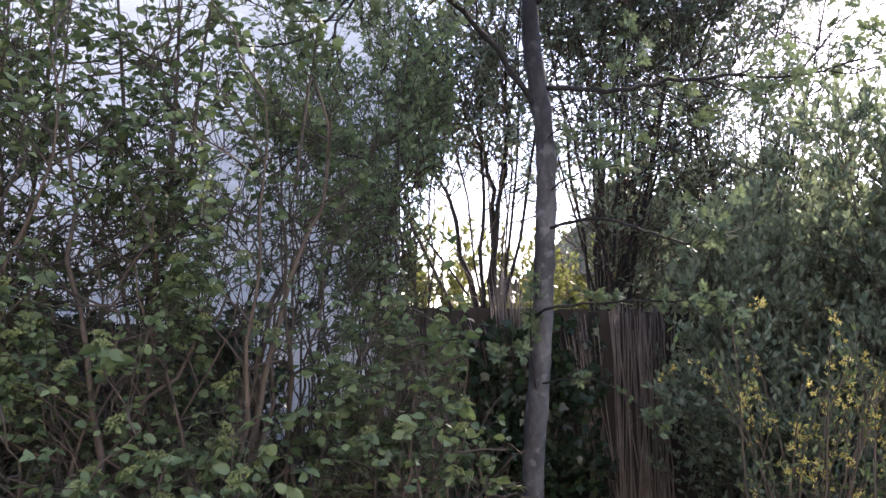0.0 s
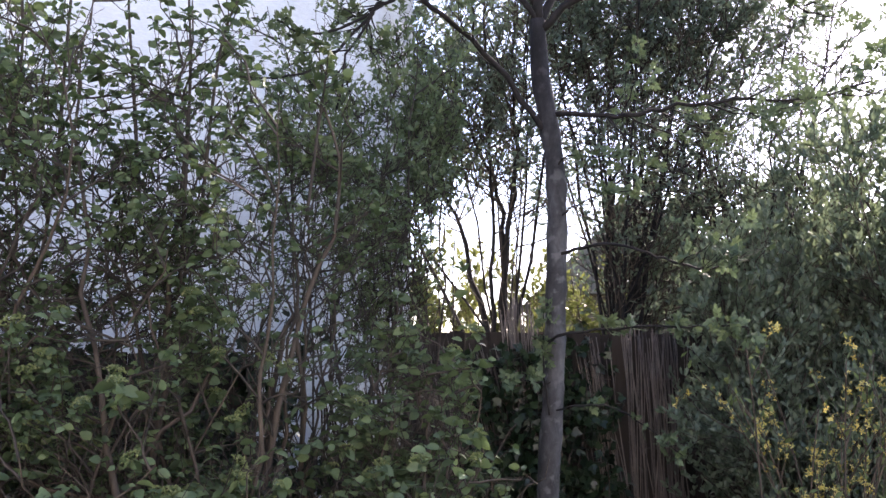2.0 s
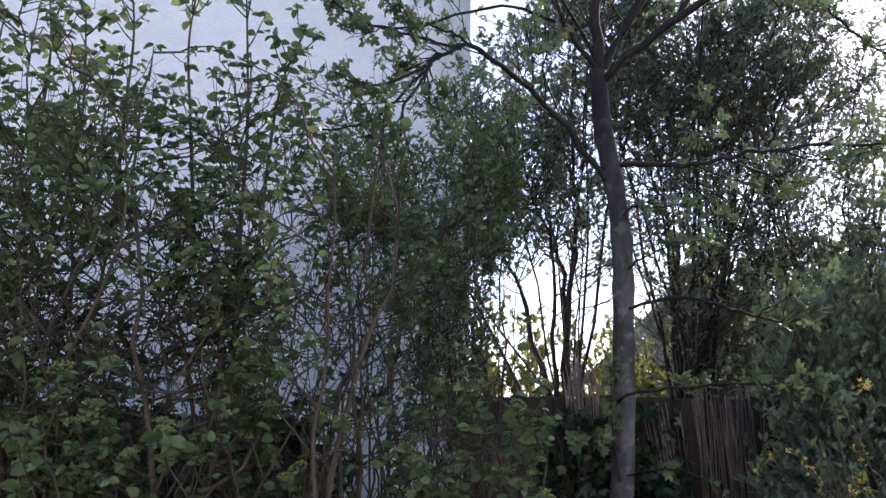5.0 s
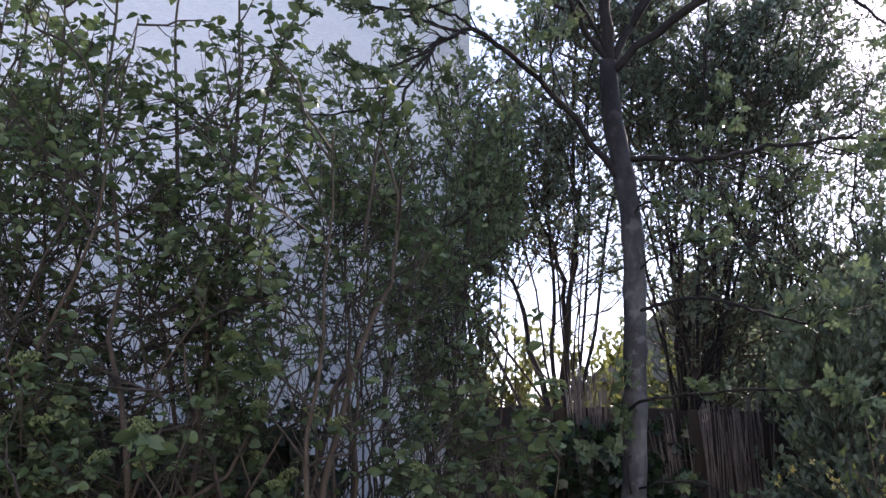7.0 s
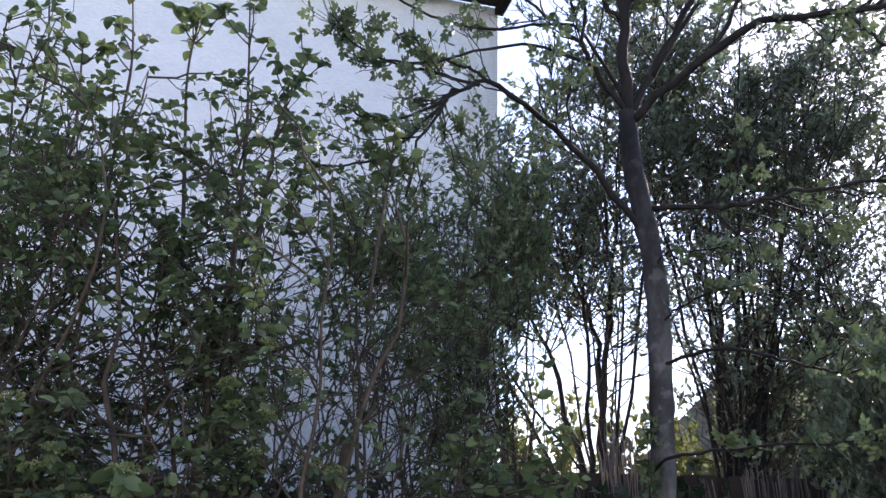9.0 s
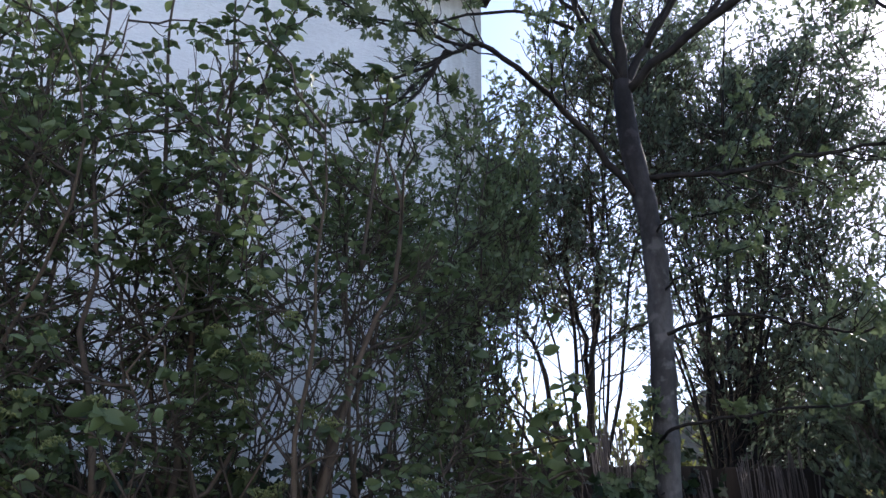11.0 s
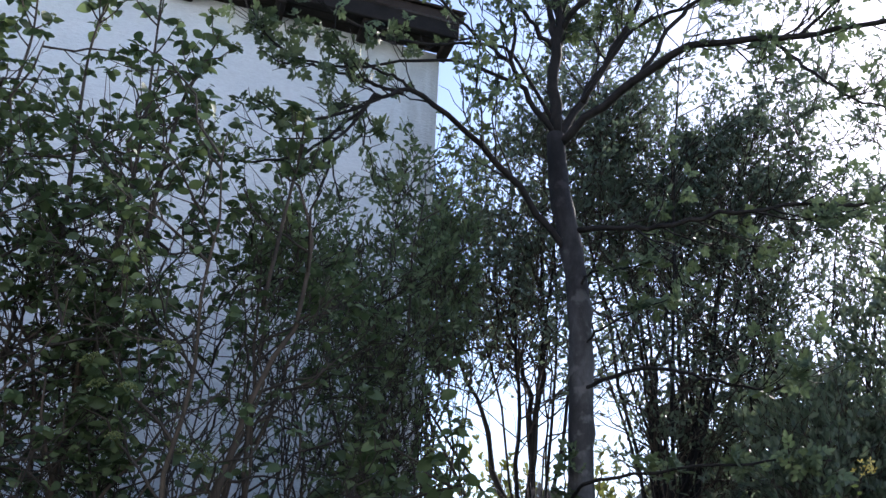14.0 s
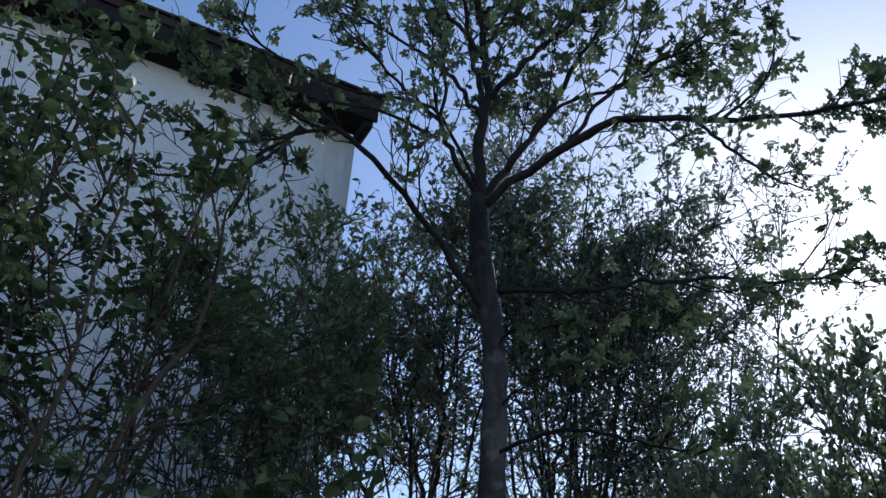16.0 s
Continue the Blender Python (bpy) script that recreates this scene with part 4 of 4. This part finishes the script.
build_shrub("wayfaring_shrub", "sparse tall " + VIB, "shrub", (-2.6, 3.5, 0),
            fan(45, (-2.6, 3.5, 0), 9, (-3.3, 3.0, 1.8), (-2.0, 3.9, 3.2)), 55, heads=0, **{**TALL, "open_low": 0.12})
LOW = {**TALL, "open_low": 0.0, "flat": 0.42, "gap": -0.26, "leaf": 0.042, "k1": 7, "k2": 4, "len1": 0.42, "len2": 0.22, "low": 0.3, "dry": 3}
build_shrub("wayfaring_shrub", "low " + VIB, "shrub", (-0.5, 3.2, 0),
            fan(43, (-0.55, 3.25, 0), 13, (-1.0, 2.7, 0.9), (0.1, 3.8, 1.6), 0.15), 53, heads=46, **LOW)
build_shrub("wayfaring_shrub", "low " + VIB, "shrub", (-1.5, 2.7, 0),
            fan(44, (-1.5, 2.8, 0), 8, (-2.2, 2.5, 0.8), (-0.9, 3.2, 1.55), 0.15), 54, heads=56, **LOW)

build_shrub("wayfaring_shrub", "low bright " + VIB, "shrub", (0.0, 3.7, 0),
            fan(48, (-0.12, 3.7, 0), 10, (-0.45, 3.3, 1.0), (0.12, 3.9, 1.9), 0.1), 57, heads=10, **{**LOW, "leaf": 0.043, "inside": clear_of_trunk})

# ---- dense shrubs before the house ----
def above_skirt(p):
    """Keeps the leaves of a shrub above an uneven bare skirt."""
    thin = (np.abs(p[:, 0] + 0.97) < 0.26) & (p[:, 2] < 2.55) & (np.sin(83 * p[:, 0] + 61 * p[:, 2]) > -0.3)
    return (p[:, 2] > np.where(p[:, 0] > -0.62, 1.7, 1.95) + 0.3 * np.sin(7 * p[:, 0]) * np.cos(5 * p[:, 1])) & ~thin & ((p[:, 2] > 2.65) | (np.sin(113 * p[:, 0] + 67 * p[:, 1] + 59 * p[:, 2]) > -0.15)) & (p[:, 0] < -0.12 + 0.12 * np.sin(13 * p[:, 2]) * np.sin(40 * p[:, 1]) + 0.1 * np.sin(97 * p[:, 0] + 71 * p[:, 2]))


PRIV = dict(inside=above_skirt, mat=M_PRIV, form=BLADE, leaf=0.037, radius=0.011, stem_mat=M_TWIG, flat=0.45, group="privet shrubs", spread=1.5, up=0.08, gap=-0.45, low=0.32, wob=0.022)
build_shrub("privet_shrub", "dense small-leaved privet shrub before the house corner", "shrub", (-0.45, 4.7, 0),
            fan(61, (-0.45, 4.75, 0), 36, (-1.0, 4.4, 2.0), (-0.16, 5.1, 3.45), 0.25, 0.6), 62, k1=14, k2=8, len1=0.36, len2=0.19, per=6, dry=1, **{**PRIV, "gap": -0.5, "low": 0.44})
build_shrub("privet_shrub", "thin-stemmed privet shrub against the white wall", "shrub", (-1.25, 4.5, 0),
            fan(63, (-1.3, 4.5, 0), 16, (-1.9, 4.2, 1.6), (-0.8, 4.8, 2.8), 0.25), 64, k1=7, k2=5, len1=0.4, len2=0.2, per=4, dry=1, **PRIV)
build_shrub("privet_shrub", "dark dense privet shrub close to the house corner", "shrub", (-0.2, 5.35, 0),
            fan(65, (-0.2, 5.35, 0), 12, (-0.5, 5.1, 3.1), (-0.02, 5.6, 3.8), 0.15, 0.3), 66, k1=14, k2=8, len1=0.34, len2=0.18, per=7, **{**PRIV, "low": 0.62, "singles": 60, "gap": -0.25, "inside": lambda p: (p[:, 2] > 2.85 + 0.25 * np.sin(9 * p[:, 0])) & (p[:, 0] < 0.03)})

# ---- thicket behind the fence ----
def crown_only(p):
    """Keeps the leaves of the thicket up in its crown, thinner in the crown's lower part."""
    floor = 2.68 + 0.3 * np.sin(8 * p[:, 0]) * np.cos(3 * p[:, 1]) - 1.1 * np.clip((p[:, 0] - 0.9) / 0.5, 0, 1) + 0.3 * np.exp(-(((p[:, 0] - 0.3) / 0.4) ** 2))
    chance = (np.sin(127.1 * p[:, 0] + 311.7 * p[:, 1] + 74.7 * p[:, 2]) * 437.5) % 1.0
    return (p[:, 2] > floor) & (chance < np.maximum(np.interp(p[:, 2], [2.6, 3.9, 4.4], [0.55, 0.6, 1.0]), np.where(p[:, 0] > 1.0, 0.6, 0.85 * (p[:, 0] < 0.4) * (p[:, 2] > 3.3))))


THICKET = "tall many-stemmed thicket shrub with fine leaves behind the fence"
WILD = dict(mat=M_BACK, form=BLADE, leaf=0.042, singles=90, grain=4.5, stem_mat=M_LIMB, flat=0.4, group="thicket shrubs", wob=0.016, twig_r=0.006, spread=1.5, up=0.1, gap=-0.07, open_low=0.08, open_top=4.2)
build_shrub("thicket_shrub", THICKET, "shrub", (0.45, 6.7, 0),
            [[(0.3, 6.75, 0), (0.25, 6.75, 1.6), (0.13, 6.8, 2.25), (0.02, 6.8, 2.65), (-0.1, 6.8, 2.95), (-0.24, 6.8, 3.35), (-0.35, 6.8, 4.3)],
             [(0.34, 6.8, 0), (0.34, 6.8, 1.6), (0.36, 6.8, 2.6), (0.27, 6.8, 3.05), (0.15, 6.8, 3.4), (0.05, 6.8, 3.8), (0.0, 6.8, 5.0)],
             [(0.36, 6.75, 0), (0.36, 6.75, 1.6), (0.38, 6.8, 2.62), (0.43, 6.8, 3.05), (0.48, 6.8, 3.4), (0.41, 6.8, 3.8), (0.5, 6.8, 5.1)],
             [(0.28, 6.7, 0), (0.26, 6.7, 1.8), (0.24, 6.7, 2.6), (0.25, 6.7, 3.4), (0.2, 6.7, 4.6)]]
            + spray(71, (0.4, 6.75, 0), 1.35, 9, (-0.85, 6.4, 3.7), (1.2, 7.4, 5.9), 0.42), 72, k1=40, k2=12, len1=0.9, len2=0.26, per=7, radius=0.021, thick=3, low=0.42, dry=6, inside=crown_only, **{**WILD, "leaf": 0.046})
build_shrub("thicket_shrub", THICKET, "shrub", (1.2, 6.8, 0),
            [[(1.2, 6.8, 0), (1.2, 6.8, 1.8), (1.18, 6.8, 2.5), (1.11, 6.8, 3.05), (1.02, 6.8, 3.45), (0.92, 6.8, 3.8), (0.85, 6.8, 4.8)],
             [(1.26, 6.85, 0), (1.26, 6.85, 1.8), (1.25, 6.85, 2.5), (1.18, 6.85, 3.05), (1.1, 6.85, 3.45), (1.02, 6.85, 3.8), (0.98, 6.85, 5.1)],
             [(1.22, 6.75, 0), (1.22, 6.75, 1.9), (1.24, 6.8, 2.5), (1.41, 6.8, 2.9), (1.77, 6.8, 3.2), (2.08, 6.8, 3.5), (2.5, 6.8, 4.3)],
             [(1.16, 6.8, 0), (1.16, 6.8, 2.0), (1.18, 6.8, 2.6), (1.23, 6.8, 3.05), (1.31, 6.8, 3.45), (1.44, 6.8, 3.9), (1.6, 6.8, 5.2)]]
            + spray(73, (1.3, 6.8, 0), 1.8, 15, (0.5, 6.3, 4.7), (2.9, 7.6, 6.3)), 74, k1=36, k2=11, len1=0.9, len2=0.26, per=7, radius=0.02, low=0.3, dry=8, inside=crown_only, **{**WILD, "leaf": 0.048})
build_shrub("thicket_shrub", "dark dense-crowned thicket shrub behind the fence", "shrub", (1.4, 7.15, 0),
            fan(79, (1.4, 7.15, 0), 13, (0.7, 6.8, 4.3), (2.2, 7.4, 5.5), 0.2), 80, k1=15, k2=9, len1=0.6, len2=0.26, per=6, radius=0.02, low=0.74, inside=lambda p: p[:, 2] > 3.9, **WILD)
build_shrub("thicket_shrub", THICKET, "shrub", (2.5, 6.9, 0),
            spray(75, (2.4, 6.9, 0), 1.4, 20, (1.4, 6.4, 3.0), (3.4, 7.6, 6.0), 0.3), 76, k1=29, k2=10, len1=0.8, len2=0.26, per=5, radius=0.02, low=0.25, **{**WILD, "open_low": 0.0})
build_shrub("thicket_shrub", THICKET, "shrub", (4.2, 6.7, 0),
            fan(77, (4.2, 6.7, 0), 14, (3.2, 6.3, 2.6), (5.2, 7.3, 4.0), 0.15), 78, k1=24, k2=9, len1=0.75, len2=0.28, per=6, radius=0.024, low=0.2, **{**WILD, "open_low": 0.0})

# ---- broad bushes on the sunny side ----
BUSH = "broad dense green bush"
WIDE = dict(mat=M_BUSH, form=BLADE, leaf=0.041, k1=18, k2=9, len1=0.5, len2=0.22, per=11, radius=0.014, low=0.2, stem_mat=M_TWIG, flat=0.35, lift=0.7, group="broad bushes", spread=1.0, gap=-0.55)
build_shrub("broad_bush", BUSH + " beside the reed fence", "bush", (1.95, 5.1, 0),
            fan(81, (1.95, 5.1, 0), 28, (1.35, 4.7, 1.1), (2.8, 5.6, 2.75), 0.25), 82, **WIDE)
build_shrub("broad_bush", BUSH + " catching the low sun", "bush", (2.9, 4.9, 0),
            fan(83, (2.9, 4.9, 0), 30, (2.1, 4.5, 1.3), (4.0, 5.5, 3.0), 0.25), 84, **WIDE)
build_shrub("broad_bush", BUSH + " in the fence corner", "bush", (3.3, 5.6, 0),
            fan(85, (3.3, 5.6, 0), 22, (2.0, 5.3, 1.8), (4.4, 5.8, 3.2), 0.25), 86, **{**WIDE, "singles": 100})


# ---- forsythia ----
def build_forsythia(base, seed, lo, hi, count, label):
    rng = np.random.default_rng(seed)
    shrub = thing("forsythia", base, label, "shrub", "forsythias")
    lines = []
    for pts in fan(seed, base, count, lo, hi, 0.2, 0.4):
        ln = smooth_line(pts, 14)
        part("stem", tubes(Soup(), ln[None], 0.007, 0.002, 6, 0.1, rng), M_STEM, shrub)
        lines.append(ln)
    lines = np.array(lines)
    first = sprout(rng, lines, 4, 0.4, 0.6, 0.1, 0.35, 6)
    part("branch_mass", tubes(Soup(), first, 0.003, 0.001, 4), M_STEM, shrub, "", "stuff")
    every = np.concatenate([first, lines[:, 8:]])
    p, w = tip_leaves(rng, every, 6, 0.2, 0.3)
    foliage(shrub, "leaf", LANCE, M_FORL, rng, p, w, 0.038, 0.4, singles=120)
    some = every[rng.random(len(every)) < 0.62]
    p, d = along(some, np.clip(rng.uniform(0.15, 1.0, (len(some), 1)) + rng.normal(size=(len(some), 11)) * 0.1, 0, 1))
    p = p.reshape(-1, 3) + rng.normal(size=(p.shape[0] * 11, 3)) * 0.012
    foliage(shrub, "flower", PETALS, M_FORF, rng, p, rng.normal(size=p.shape) + np.array([0, -0.3, -0.4]), 0.018, 0.2, singles=280)


build_forsythia((1.6, 3.85, 0), 91, (1.15, 3.5, 1.0), (2.1, 4.2, 1.75), 24, "forsythia shrub with fading yellow flowers and new leaves")
build_forsythia((2.3, 3.9, 0), 92, (1.8, 3.5, 0.9), (3.0, 4.3, 1.8), 14, "leafy forsythia shrub with scattered yellow flowers")


# ---- beyond the fence ----
def build_hedge(label, x0, x1, y, top, seed, count, mat, size=0.065, n=64):
    rng = np.random.default_rng(seed)
    hedge = thing("far_hedge", ((x0 + x1) / 2, y, 0), label, "hedge", "far hedges")
    b = np.stack([np.linspace(x0, x1, n), y + rng.normal(size=n) * 0.25, np.zeros(n)], -1)
    e = b + np.stack([rng.normal(size=n) * 0.2, rng.normal(size=n) * 0.2, top * rng.uniform(0.7, 1.0, n)], -1)
    q = np.linspace(0, 1, 6)[None, :, None]
    lines = b[:, None] * (1 - q) + e[:, None] * q + 0.04 * rng.normal(size=(n, 6, 3)) * q
    for i in range(n):
        part("stem", tubes(Soup(), lines[i : i + 1], 0.02, 0.006, 5), M_STEM, hedge)
    first = sprout(rng, lines, 12, 0.42, 0.8, 0.3, 0.5)
    part("branch_mass", tubes(Soup(), first, 0.005, 0.002, 3), M_STEM, hedge, "", "stuff")
    p, w = tip_leaves(rng, first, count, 0.05, 0.4)
    foliage(hedge, "leaf", BLADE, mat, rng, p, w, size, 0.4, singles=0)


def build_far_house():
    """A small house with a hipped roof across the gardens; a corner of the roof shows between the stems."""
    house = thing("far_house", (5.0, 25.0, 0), "distant house with a brown tiled hipped roof", "house")
    bm = bmesh.new()
    box(bm, (2.6, 25.1, 0), (9.4, 31.9, 3.72), 0.02)
    part("wall", bm, M_FARTILE, house)
    bm = bmesh.new()
    eave = [bm.verts.new(p) for p in ((2.2, 24.7, 3.74), (9.8, 24.7, 3.74), (9.8, 32.3, 3.74), (2.2, 32.3, 3.74))]
    ridge = [bm.verts.new(p) for p in ((5.4, 28.5, 6.9), (6.6, 28.5, 6.9))]
    for q in ((eave[0], eave[1], ridge[1], ridge[0]), (eave[1], eave[2], ridge[1]), (eave[2], eave[3], ridge[0], ridge[1]), (eave[3], eave[0], ridge[0]), tuple(eave[::-1])):
        bm.faces.new(q)
    bmesh.ops.recalc_face_normals(bm, faces=bm.faces)
    part("roof", bm, M_FARTILE, house, "brown weathered tiles")


build_far_house()
build_hedge("low sunlit yellow-green hedge beyond the fence", -1.2, 3.6, 9.5, 2.85, 101, 34, M_HEDGE)
build_hedge("taller rough green hedge beyond the fence", 1.7, 5.6, 8.6, 3.5, 102, 34, M_BUSH, 0.095)
